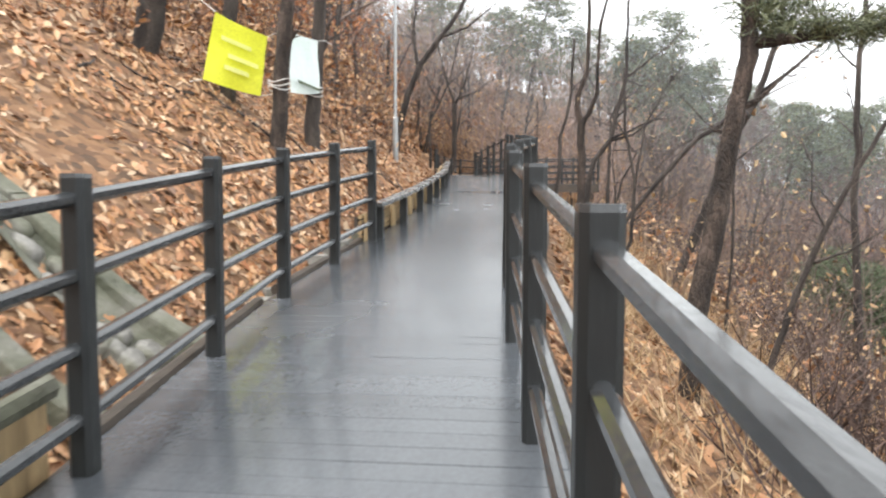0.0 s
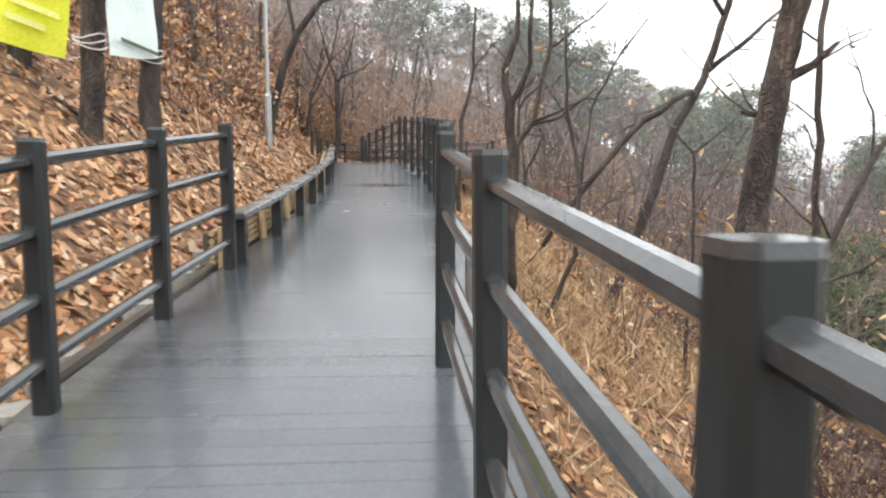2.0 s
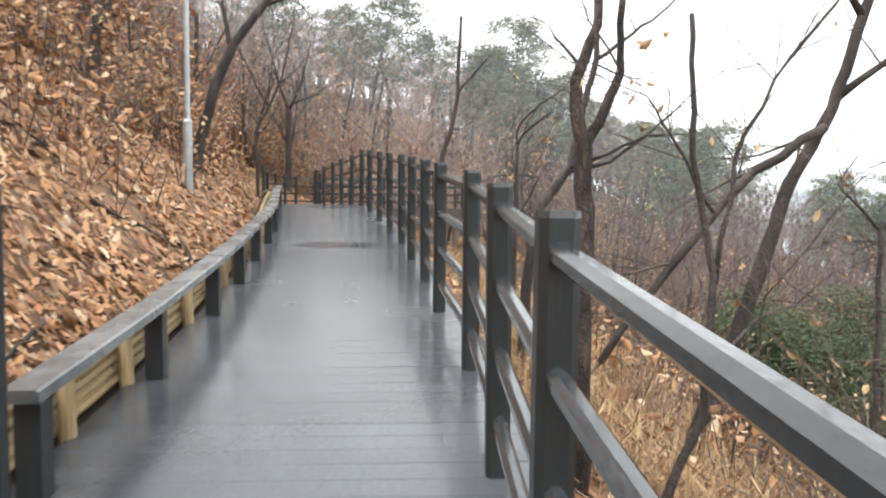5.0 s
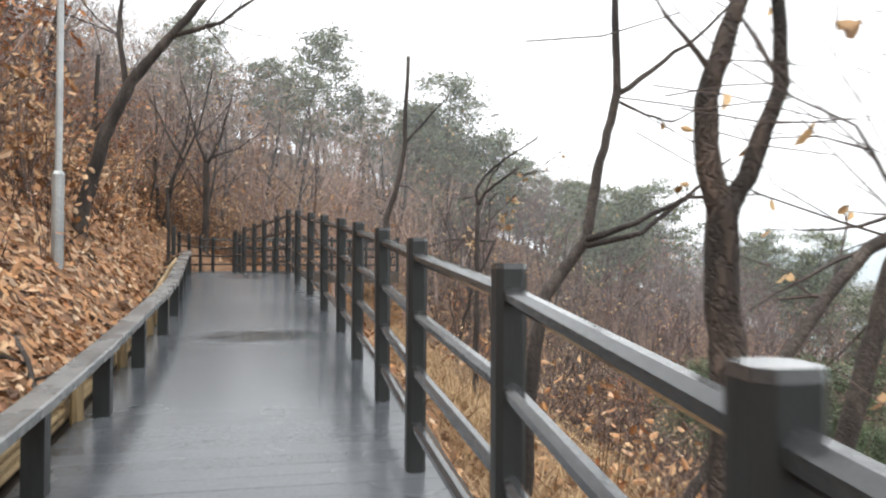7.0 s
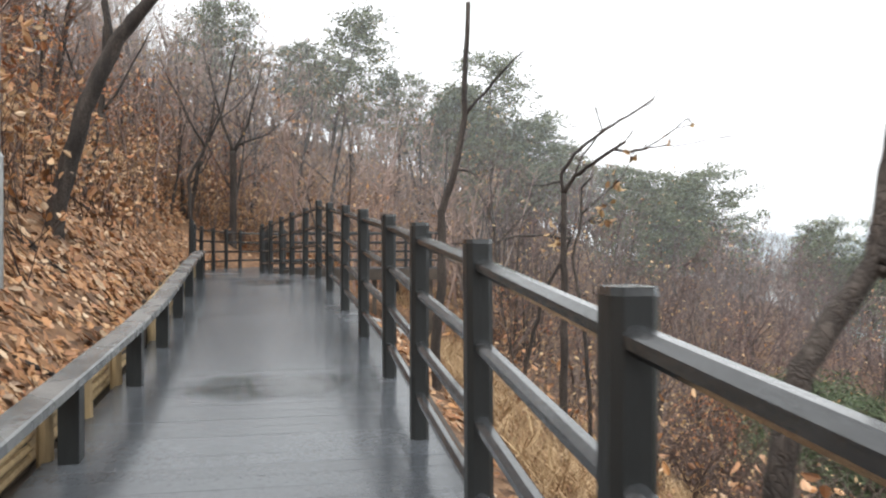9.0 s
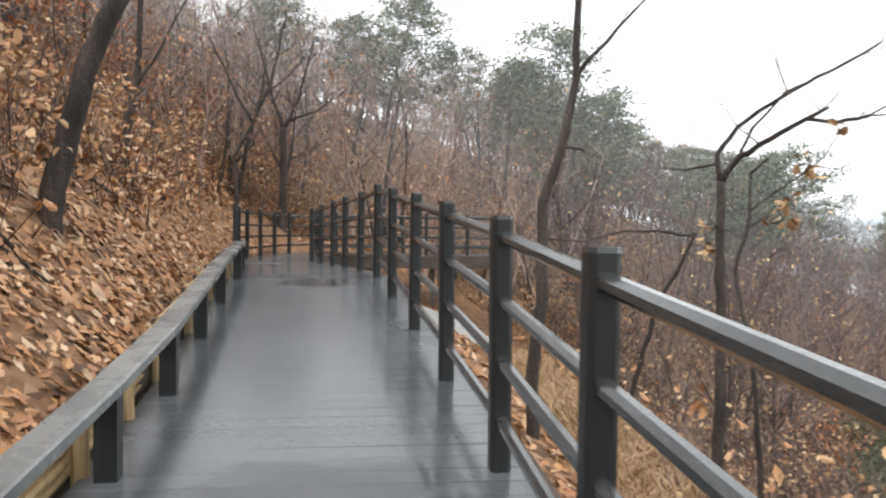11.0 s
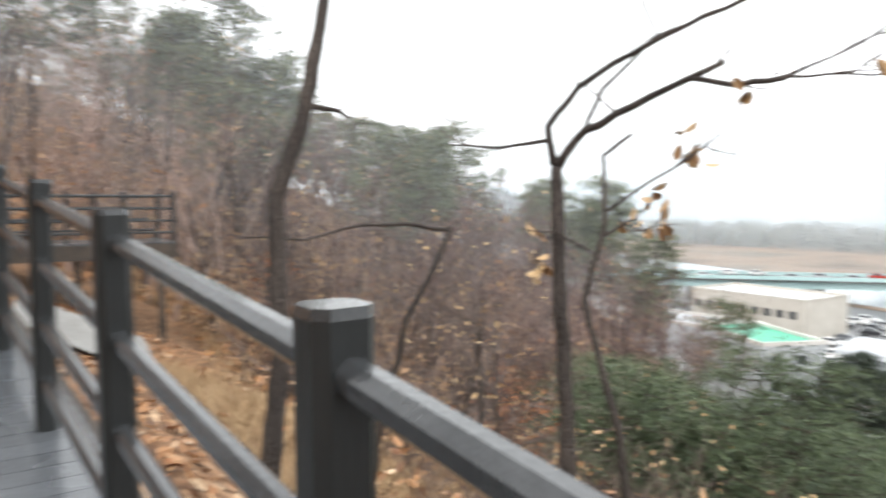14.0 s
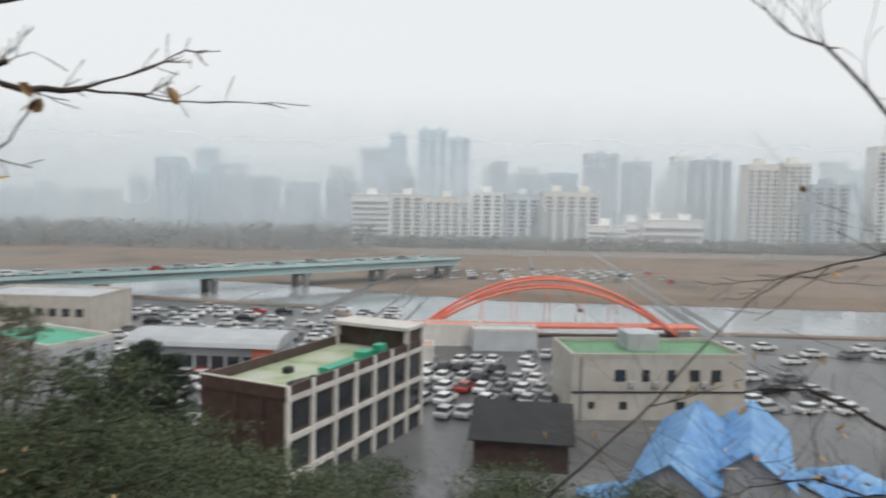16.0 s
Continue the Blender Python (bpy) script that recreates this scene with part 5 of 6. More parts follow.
# ---------------- lamp post on the bank ----------------
lamp = thing("street_lamp", Matrix.Translation((-3.72, 15.78, land(-3.72, 15.78) - 0.05)), "slim galvanised lamp post standing in fallen leaves", "lamp post")
part("base_sleeve", MB().tube([(0, 0, -0.2), (0, 0, 1.02)], [0.062, 0.062], 14), M_STEEL, lamp, smooth=False)
part("collar", MB().tube([(0, 0, 1.02), (0, 0, 1.06)], [0.066, 0.045], 14), M_STEEL, lamp)
part("pole", MB().tube([(0, 0, 1.05), (0, 0, 3.95)], [0.038, 0.032], 12), M_STEEL, lamp)
lamp_arm = part("arm", MB().tube([(0, 0, 3.9), (0.1, 0, 4.05), (0.4, 0, 4.13), (0.85, 0, 4.15)], [0.026, 0.024, 0.022, 0.02], 8), M_STEEL, lamp)
part("lamp_head", MB().prism([(0.8, -0.07), (1.22, -0.05), (1.26, 0), (1.22, 0.05), (0.8, 0.07)], 4.11, 4.18), M_STEEL, lamp_arm)

# ---------------- stone-lined drain beside the lower railing ----------------
drain = thing("stone_drain", Matrix.Identity(4), "mossy mortared stone drain with worn coping running down the bank", "stone wall", kind="structure")
rng = random.Random(31)
M_MOSS = mat("mossy_mortar", [(0.055, 0.060, 0.036), (0.13, 0.13, 0.095), (0.22, 0.21, 0.185)], rough=0.7, scale=3, fine=25, bump=0.6)
bed, cols, rows_ = MB(), 26, 12
for j in range(rows_ + 1):
    for i in range(cols + 1):
        x, y = -2.16 - 2.5 * i / cols, 3.70 + 0.44 * j / rows_
        sag = 0.05 * math.cos((j / rows_ - 0.5) * math.pi)
        bed.v.append((x, y, land(x, y) + 0.10 - sag + 0.03 * noise.noise((x * 5, y * 5, 1)) + 0.10 * max(0, j / rows_ - 0.75)))
for j in range(rows_):
    for i in range(cols):
        a = j * (cols + 1) + i
        bed.f.append([a, a + cols + 1, a + cols + 2, a + 1])
part("mortar_bed", bed, M_MOSS, drain, smooth=True)
for k in range(30):   # rounded field stones set in the mortar
    x, y = -2.25 - 2.3 * rng.random(), rng.uniform(3.72, 4.08)
    w, d = rng.uniform(0.07, 0.15), rng.uniform(0.06, 0.11)
    mb, ring = MB(), [(rng.uniform(0.8, 1.12), a) for a in np.linspace(0, 5.5, 8)]
    for f, z in ((1.0, -0.06), (0.95, 0.02), (0.72, 0.045), (0.3, 0.055)):
        mb.v += [(math.cos(a) * w * q * f, math.sin(a) * d * q * f, z) for q, a in ring]
    for lv_ in range(3):
        for i in range(8):
            a, b = lv_ * 8 + i, lv_ * 8 + (i + 1) % 8
            mb.f.append([a, b, b + 8, a + 8])
    mb.f.append([24 + i for i in range(8)])
    ob = part("stone", mb, M_STONE if rng.random() < 0.6 else M_MOSS, drain, smooth=True)
    ob.matrix_basis = pose(x, y, land(x, y) + 0.07, 0, 36, 0)
for y, kk, up in ((4.2, 6, 0.20), (3.08, 2, 0.12)):
    for k in range(kk):
        x0, x1 = left_x(y) - 0.16 - k * 0.45, left_x(y) - 0.16 - (k + 1) * 0.45 + 0.015
        z0, z1 = land(x0, y) + up, land(x1, y) + up
        mb = MB()
        for x, z in ((x0, z0), (x1, z1)):
            mb.v += [(x, y - 0.09, z - 0.45), (x, y + 0.09, z - 0.45), (x, y + 0.09, z - 0.015), (x, y + 0.07, z), (x, y - 0.08, z), (x, y - 0.09, z - 0.015)]
        for i in range(6):
            mb.f.append([i, (i + 1) % 6, 6 + (i + 1) % 6, 6 + i])
        mb.f += [list(reversed(range(6))), list(range(6, 12))]
        part("coping", mb, M_MOSS, drain)
# upright boards beside the lower end of the deck
apron = thing("timber_apron", Matrix.Identity(4), "upright weathered timber boards with a mossy cap beam", "timber wall", kind="structure")
for k in range(19):
    y = 0.2 + k * 0.122
    x = left_x(y) - 0.2
    part("apron_board", MB().box(x - 0.03, x, y, y + 0.114, deck_z(y) - 0.5, deck_z(y) + 0.30 + rng.uniform(-0.01, 0.01)), M_SLAT, apron)
part("cap_beam", MB().tube([(left_x(0.2) - 0.21, 0.15, deck_z(0.2) + 0.33), (left_x(2.5) - 0.21, 2.54, deck_z(2.5) + 0.33)], [0.06, 0.06], 8), M_MOSS, apron)
# rough stones and beam ends under the fence
for k in range(16):
    y = 3.0 + k * 0.36
    x = left_x(y) - 0.28 + rng.uniform(-0.05, 0.05)
    w = rng.uniform(0.10, 0.18)
    poly = [(math.cos(a) * w * rng.uniform(0.8, 1.1), math.sin(a) * w * rng.uniform(0.8, 1.1)) for a in np.linspace(0, 5.4, 7)]
    ob = part("stone", MB().prism(poly, -0.15, rng.uniform(0.08, 0.16), taper=0.8), M_STONE)
    ob.location = (x, y, land(x, y))
    tagged(ob, "rough grey stone beside the deck edge", "stone", "edge stones")
for y0, y1 in ((5.6, 8.2), (2.7, 5.2)):
    x0, x1 = left_x(y0) - 0.17, left_x(y1) - 0.17
    ob = part("edge_log", MB().tube([(x0, y0, deck_z(y0) + 0.0), (x1, y1, deck_z(y1) + 0.0)], [0.05, 0.045], 8), M_BEAM)
    tagged(ob, "dark wet log lying along the deck edge", "log", "edge logs")
# pale paving under the far walkway
mb = MB()
for j in range(9):
    for i in range(9):
        x, y = -1.6 + i * 0.3, 27.8 + j * 0.42
        mb.v.append((x, y, max(land(x + a, y + b) for a in (-.2, 0, .2) for b in (-.2, 0, .2)) + 0.03))
for j in range(8):
    for i in range(8):
        a = j * 9 + i
        mb.f.append([a, a + 1, a + 10, a + 9])
tagged(part("pavement", mb, M_CONC, smooth=True), "pale concrete path below the walkway", "path", kind="structure")


# ---------------- the valley: river, bridges, town ----------------
CITY = Matrix(((0.1037, 0.9946, 0, -1.05), (-0.9946, 0.1037, 0, 14.48), (0, 0, 1, 0), (0, 0, 0, 1)))
G = VALLEY
M_WATER = mat("grey_river_water", [(0.24, 0.26, 0.27), (0.32, 0.34, 0.35)], rough=0.06, rough_var=0.03, scale=0.02, fine=0.6, bump=0.01)
M_GRASS = mat("dead_riverside_grass", [(0.10, 0.08, 0.065), (0.22, 0.165, 0.125), (0.15, 0.135, 0.115)], rough=0.9, scale=0.02, fine=0.5, bump=0.3)
M_BWHITE = mat("stained_white_concrete", [(0.58, 0.55, 0.51), (0.72, 0.70, 0.66)], rough=0.7, scale=0.6, fine=6, bump=0.1, stretch=(1, 1, 0.3))
M_BROWN = mat("dark_brown_cladding", [(0.055, 0.036, 0.032), (0.095, 0.065, 0.058)], rough=0.5, scale=1.0, fine=10, bump=0.1)
M_GREEN = mat("green_roof_coating", [(0.07, 0.20, 0.09), (0.13, 0.30, 0.15)], rough=0.45, scale=0.5, fine=6, bump=0.05)
M_GREEN2 = mat("teal_roof_coating", [(0.03, 0.30, 0.18), (0.05, 0.38, 0.24)], rough=0.45, scale=0.5, fine=6, bump=0.05)
M_MOSSROOF = mat("worn_mossy_roof", [(0.20, 0.25, 0.13), (0.34, 0.38, 0.26), (0.40, 0.42, 0.36)], rough=0.6, scale=0.35, fine=5, bump=0.1)
M_BEIGE = mat("beige_render", [(0.44, 0.41, 0.36), (0.55, 0.52, 0.47)], rough=0.75, scale=0.4, fine=6, bump=0.05)
M_GREYW = mat("pale_grey_cladding", [(0.40, 0.42, 0.44), (0.50, 0.52, 0.54)], rough=0.6, scale=0.3, fine=5, bump=0.05)
M_ROOFDARK = mat("charcoal_metal_roof", [(0.018, 0.019, 0.021), (0.034, 0.035, 0.038)], rough=0.75, scale=0.5, fine=6, bump=0.05)
M_BLUE = mat("blue_tarpaulin", [(0.06, 0.20, 0.46), (0.12, 0.30, 0.58), (0.22, 0.42, 0.66)], rough=0.45, scale=0.5, fine=5, bump=0.6)
# red lightened towards pink: haze over the arch is put into the colour
M_RED = mat("orange_red_steel", [(0.66, 0.17, 0.11), (0.74, 0.24, 0.17)], rough=0.5, scale=0.4, fine=5, bump=0.02)
M_TEAL = mat("pale_teal_girder", [(0.34, 0.50, 0.50), (0.42, 0.57, 0.57)], rough=0.5, scale=0.1, fine=2, bump=0.02)
M_GLASS = mat("dark_window_glass", [(0.03, 0.035, 0.04), (0.06, 0.065, 0.07)], rough=0.1, scale=0.3, fine=3, bump=0.0)
M_TYRE = mat("tyre_rubber", [(0.015, 0.015, 0.015), (0.03, 0.03, 0.03)], rough=0.8, scale=5, fine=20)
# far facades: pale paint, with the haze of distance lightened into the colours
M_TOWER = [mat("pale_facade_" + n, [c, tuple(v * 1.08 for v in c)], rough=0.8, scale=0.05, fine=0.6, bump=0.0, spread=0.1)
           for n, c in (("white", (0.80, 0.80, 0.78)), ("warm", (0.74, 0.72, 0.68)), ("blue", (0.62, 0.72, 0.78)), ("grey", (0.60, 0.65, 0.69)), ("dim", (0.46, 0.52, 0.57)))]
# tower glass far lighter than M_GLASS: haze put into its colour
M_STRIP = mat("hazed_window_glass", [(0.24, 0.26, 0.28), (0.34, 0.37, 0.40)], rough=0.4, scale=0.1, fine=1, bump=0.0)
M_FARTREE = mat("far_grey_trees", [(0.16, 0.16, 0.15), (0.24, 0.23, 0.21), (0.20, 0.22, 0.19)], rough=0.9, per="island", scale=0.1, fine=1, bump=0.0)


def sheet(name, poly, z, mtl, label, category):
    mb = MB()
    near, far = poly
    n = len(near)
    mb.v += [(u, v, z) for u, v in near] + [(u, v, z) for u, v in far]
    for i in range(n - 1):
        mb.f.append([i, i + 1, n + i + 1, n + i])
    ob = part(name, mb, mtl)
    ob.matrix_basis = CITY
    return tagged(ob, label, category, kind="structure")


shore = [(-900, 520), (-300, 300), (-107, 240), (-46, 225), (-24, 214), (19, 195), (81, 192), (130, 187), (500, 150)]
sheet("water", ([(-900, 380), (-300, 250), (-96, 196), (-33, 182), (-8, 150), (30, 147), (64, 152), (110, 149), (500, 110)], shore), G + 0.10, M_WATER, "grey still river under an overcast sky", "river")
sheet("far_bank", (shore, [(-900, 560), (-300, 470), (-107, 455), (-46, 450), (-24, 448), (19, 445), (81, 445), (130, 445), (600, 445)]), G + 0.16, M_GRASS, "brown dead grass on the far river bank", "river bank")
sheet("embankment", ([(-300, 240), (-96, 190), (-33, 177), (-8, 146), (30, 143), (64, 148), (110, 145), (500, 106)], [(-300, 250), (-96, 196), (-33, 182), (-8, 150), (30, 147), (64, 152), (110, 149), (500, 110)]), G + 0.13, M_GRASS, "strip of dead grass beside the river", "river bank")


def framed_building():
    """Three-storey block with a white concrete grid, brown panels and a worn roof terrace."""
    L, D, H, S = 26.4, 10.0, 9.7, 3.55
    b = thing("office_building", CITY @ pose(-13.4, 60.5, G, 0, 0, 64.7), "brown office building with white concrete grid and mossy roof terrace", "building")
    part("wall", MB().box(0.12, L - 0.12, 0.18, D, 0, H - 0.2), M_BROWN, b)
    part("roof", MB().box(0.3, L - 0.3, 0.4, D - 0.3, H - 0.2, H - 0.1), M_MOSSROOF, b)
    for y0, y1 in ((0.05, 0.3), (D - 0.25, D)):
        part("parapet", MB().box(0, L, y0, y1, H - 0.25, H + 0.9), M_BROWN, b)
    for x0, x1 in ((0, 0.25), (L - 0.25, L)):
        part("parapet", MB().box(x0, x1, 0.3, D - 0.25, H - 0.25, H + 0.9), M_BROWN, b)
    part("coping", MB().box(-0.06, 0.3, -0.02, D + 0.06, H + 0.9, H + 1.0), M_BEIGE, b)
    n = 8
    for i in range(n):
        x = i * (L - 0.5) / (n - 1)
        part("column", MB().box(x, x + 0.5, -0.12, 0.2, 0, H + 0.9), M_BWHITE, b)
    for k in range(4):
        z = H - 0.55 - k * S
        part("beam", MB().box(0.0, L, -0.09, 0.19, z, z + 0.5), M_BWHITE, b)
    for i in range(n - 1):
        x0 = i * (L - 0.5) / (n - 1) + 0.5
        x1 = (i + 1) * (L - 0.5) / (n - 1)
        for k in range(3):
            z = H - 0.55 - k * S
            part("window", MB().box(x0 + 0.25, x1 - 0.25, 0.10, 0.17, z - S + 0.9, z - 0.35), M_GLASS, b)
    for y in (2.6, 5.6):
        part("column", MB().box(-0.06, 0.1, y, y + 0.4, 0, H - 0.2), M_BROWN, b)
    # stair tower across the end bay: white frame, brown infill, open recess towards the terrace
    x0, top = L - 4.2, H + 2.7
    part("stair_block", MB().box(x0 + 1.2, L - 0.15, 0.16, D - 0.1, H - 0.1, top - 0.35), M_BROWN, b)
    part("stair_side", MB().box(x0 + 0.05, x0 + 1.2, 0.16, 0.34, H - 0.1, top - 0.35), M_BROWN, b)
    for x in (x0, L - 0.5):
        for y in (-0.12, D - 0.45):
            part("frame_column", MB().box(x, x + 0.5, y, y + 0.5, H + 0.9 if y < 0 and x > L - 1 else H - 0.1, top - 0.3), M_BWHITE, b)
    part("roof_slab", MB().box(x0 - 0.25, L + 0.2, -0.25, D + 0.2, top - 0.3, top + 0.1), M_BWHITE, b)
    part("stair_door", MB().box(x0 + 1.14, x0 + 1.2, 4.0, 5.0, H, H + 2.05), M_GLASS, b)
    for x0, x1, y0, y1, h in ((8.0, 13.5, 0.9, 2.3, 0.8), (15.0, 17.0, 1.2, 2.6, 1.1), (17.5, 19.0, 0.8, 1.8, 1.5)):
        part("roof_tarp", MB().prism([(x0, y0), (x1, y0), (x1, y1), (x0, y1)], H - 0.1, H + h, taper=0.995), M_GREEN2, b, "teal tarpaulin bundle")
    for x, y in ((4.0, 1.2), (5.4, 1.0), (2.8, 1.4), (7.2, 5.4), (19.6, 2.2), (20.4, 1.0)):
        part("roof_clutter", MB().prism([(x, y), (x + 1.1, y + 0.1), (x + 1.2, y + 0.9), (x + 0.1, y + 0.8)], H - 0.1, H + 0.45), M_ROOFDARK, b)
    return b


framed_building()


def gable_shed(name, u, v, rot, L, W, h, rise, roof, wall, label, over=0.5, cat="building"):
    b = thing(name, CITY @ pose(u, v, G, 0, 0, rot), label, cat)
    part("wall", MB().box(-L / 2, L / 2, -W / 2, W / 2, 0, h), wall, b)
    for s in (-1, 1):
        mb = MB()
        e = W / 2 + over
        for x in (-L / 2 - over, L / 2 + over):
            mb.v += [(x, 0, h + rise), (x, s * e, h - rise * over / (W / 2)), (x, s * e, h - rise * over / (W / 2) - 0.15), (x, 0, h + rise - 0.15)]
        mb.f += [[0, 1, 2, 3], [7, 6, 5, 4], [0, 4, 5, 1], [1, 5, 6, 2], [2, 6, 7, 3], [3, 7, 4, 0]]
        part("roof_slope", mb, roof, b)
    for x in (-L / 2, L / 2):
        mb = MB()
        mb.v += [(x - 0.05, -W / 2, h), (x - 0.05, W / 2, h), (x - 0.05, 0, h + rise - 0.1), (x + 0.05, -W / 2, h), (x + 0.05, W / 2, h), (x + 0.05, 0, h + rise - 0.1)]
        mb.f += [[0, 1, 2], [5, 4, 3], [0, 3, 4, 1], [1, 4, 5, 2], [2, 5, 3, 0]]
        part("gable", mb, wall, b)
    return b


gable_shed("black_roofed_hall", 9.2, 75.5, -8, 9.6, 12.0, 3.4, 2.2, M_ROOFDARK, M_BROWN, "low hall with a charcoal metal roof", 0.6)
gable_shed("blue_covered_shed", 24.5, 68.0, 64, 21, 6.5, 3.0, 2.4, M_BLUE, M_GREYW, "shed covered with creased blue tarpaulin", 0.7, "shed")
gable_shed("blue_covered_shed", 31.8, 70.0, 66, 18, 6.5, 2.8, 2.6, M_BLUE, M_GREYW, "shed under faded blue tarpaulin", 0.7, "shed")
for u, v, w, d, r in ((18, 64, 9, 5, 20), (40, 68, 9, 7, 10), (15, 60, 6, 4, -10)):
    mb = MB()
    for j in range(8):
        for i in range(8):
            mb.v.append(((i / 7 - 0.5) * w, (j / 7 - 0.5) * d, 1.2 + 0.35 * noise.noise((i * 0.6, j * 0.6, u)) - 1.3 * max(abs(i / 7 - 0.5), abs(j / 7 - 0.5)) ** 2 * 3))
    for j in range(7):
        for i in range(7):
            a = j * 8 + i
            mb.f.append([a, a + 1, a + 9, a + 8])
    mb.v += [((i - 0.5) * w, (j - 0.5) * d, 0) for j in (0, 1) for i in (0, 1)]
    mb.f.append([64, 66, 67, 65])
    ob = part("tarpaulin", mb, M_BLUE, smooth=True)
    ob.matrix_basis = CITY @ pose(u, v, G, 0, 0, r)
    tagged(ob, "heap covered by a wrinkled blue tarpaulin", "tarpaulin", "blue tarpaulins")


def flat_building(name, u, v, rot, L, D, H, wall, roof, label, windows=(), roof_cover=None):
    b = thing(name, CITY @ pose(u, v, G, 0, 0, rot), label, "building")
    part("wall", MB().box(0, L, 0, D, 0, H), wall, b)
    part("roof", MB().box(0.3, L - 0.3, 0.3, D - 0.3, H, H + 0.08), roof, b)
    for x0, x1, y0, y1 in ((0, L, 0, 0.25), (0, L, D - 0.25, D), (0, 0.25, 0.25, D - 0.25), (L - 0.25, L, 0.25, D - 0.25)):
        part("parapet", MB().box(x0 - 0.03, x1 + 0.03, y0 - 0.03, y1 + 0.03, H, H + 0.55), M_BWHITE if wall is M_GREYW else wall, b)
    for x, z, w, h in windows:
        part("window", MB().box(x, x + w, -0.05, 0.02, z, z + h), M_GLASS, b)
    return b


bb = flat_building("beige_building", 16.6, 86.9, 3.5, 22.5, 11, 8.0, M_BEIGE, M_GREEN, "two-storey beige building with a green coated roof", [(5.5, 5.0, 1.4, 1.5), (9.0, 5.0, 1.0, 1.5), (12.3, 5.0, 1.0, 1.5), (15.2, 5.0, 1.3, 1.5), (18.0, 5.0, 1.3, 1.5), (2.2, 1.5, 0.8, 0.9), (6.2, 1.4, 1.0, 1.0), (13.5, 1.4, 1.2, 1.0)])
part("roof_room", MB().box(8.5, 12.5, 4, 9, 8.05, 10.3), M_GREYW, bb)
part("drain_pipe", MB().tube([(1.2, -0.12, 0), (1.2, -0.12, 8)], [0.09, 0.09], 6), M_STEEL, bb)
part("ledge", MB().box(-0.05, 22.55, -0.12, 0, 3.55, 3.75), M_ROOFDARK, bb)
for x in (7.3, 10.4, 16.8):
    part("air_conditioner", MB().box(x, x + 0.8, -0.45, 0, 4.4, 5.0), M_GREYW, bb)
flat_building("green_roofed_building", -48.5, 85.8, 63.4, 9.4, 16, 8.0, M_GREYW, M_GREEN2, "pale grey building with a bright green roof", [(1.5, 5.5, 1.6, 1.2), (5.0, 5.5, 1.6, 1.2), (1.5, 2.0, 1.6, 1.2), (5.0, 2.0, 1.6, 1.2)])
flat_building("long_beige_building", -90, 131.0, -3, 25, 15, 8.0, M_BEIGE, M_GREYW, "long beige building with a row of dark windows", [(1 + 2.6 * i, 4.6, 1.5, 1.5) for i in range(9)])
shed = flat_building("market_shed", -48.5, 108.2, -4, 23, 10, 4.2, M_GREYW, M_GREYW, "long market hall with a grey curved roof and orange end")
part("orange_panel", MB().box(19.5, 22.9, -0.08, 0.0, 0.3, 4.1), M_RED, shed, "faded orange panel")
mb = MB()
for i in range(9):
    a = math.pi * i / 8
    for x in (-0.8, 23.8):
        mb.v.append((x, 5 - 6.0 * math.cos(a), 4.3 + 1.7 * math.sin(a)))
for i in range(8):
    mb.f.append([2 * i, 2 * i + 1, 2 * i + 3, 2 * i + 2])
mb.f.append([2 * i for i in range(9)])
mb.f.append([2 * i + 1 for i in reversed(range(9))])
part("curved_roof", mb, M_GREYW, shed)
for i in range(9):
    part("shop_front", MB().box(0.6 + 2.5 * i, 2.6 + 2.5 * i, -0.06, 0.02, 0.2, 2.8), M_GLASS, shed)
for u, v, L, D, c in ((-6, 132, 14, 5, M_RED), (-8, 112, 7, 4, M_RED), (6, 128, 12, 6, M_GREYW), (-110, 112, 40, 12, M_GREYW), (72, 80, 20, 14, M_BEIGE), (84, 104, 16, 10, M_GREYW)):
    flat_building("small_warehouse", u, v, 2, L, D, 3.6, c if c is not M_RED else M_BWHITE, c, "low warehouse with a coloured flat roof")


# ---------------- bridges ----------------
def arch_bridge():
    b = thing("arch_bridge", CITY @ pose(-5.2, 139, G, 0, 0, 2.4), "orange red steel arch over a riverside footbridge", "bridge")
    span_w, rise = 54.6, 12.0
    for y in (0, 7):
        for dz in (0, -1.7):
            pts = []
            for i in range(25):
                u = i / 24
                x = span_w * u
                pts.append((x, y + (3.5 - y) * 0.35 * math.sin(math.pi * u), 0.2 + (rise + dz) * 4 * u * (1 - u)))
            part("arch_rib", MB().tube(pts, [0.27] * 25, 8), M_RED, b)
        for i in range(1, 24):
            u = i / 24
            yy = y + (3.5 - y) * 0.35 * math.sin(math.pi * u)
            h = 4 * u * (1 - u)
            part("web_strut", MB().tube([(span_w * u, yy, 0.2 + rise * h), (span_w * (u + 0.02), yy, 0.2 + (rise - 1.7) * h)], [0.12, 0.12], 5), M_RED, b)
            if i % 3 == 0:
                part("hanger", MB().tube([(span_w * u, yy, (rise - 1.7) * h), (span_w * u, y, 2.6)], [0.07, 0.07], 5), M_RED, b)
    for i in range(3, 22, 2):
        u = i / 24
        a, c = 7 * 0.175 * 2 * math.sin(math.pi * u) * 0.5, rise * 4 * u * (1 - u)
        part("cross_brace", MB().tube([(span_w * u, a, c), (span_w * u, 7 - a, c)], [0.16, 0.16], 5), M_RED, b)
    part("deck", MB().box(-4, span_w + 4, 1, 6, 2.1, 2.6), M_RED, b)
    for x in (-1, span_w - 1):
        part("abutment", MB().box(x, x + 2, -0.8, 7.8, -0.3, 2.1), M_CONC, b)


arch_bridge()


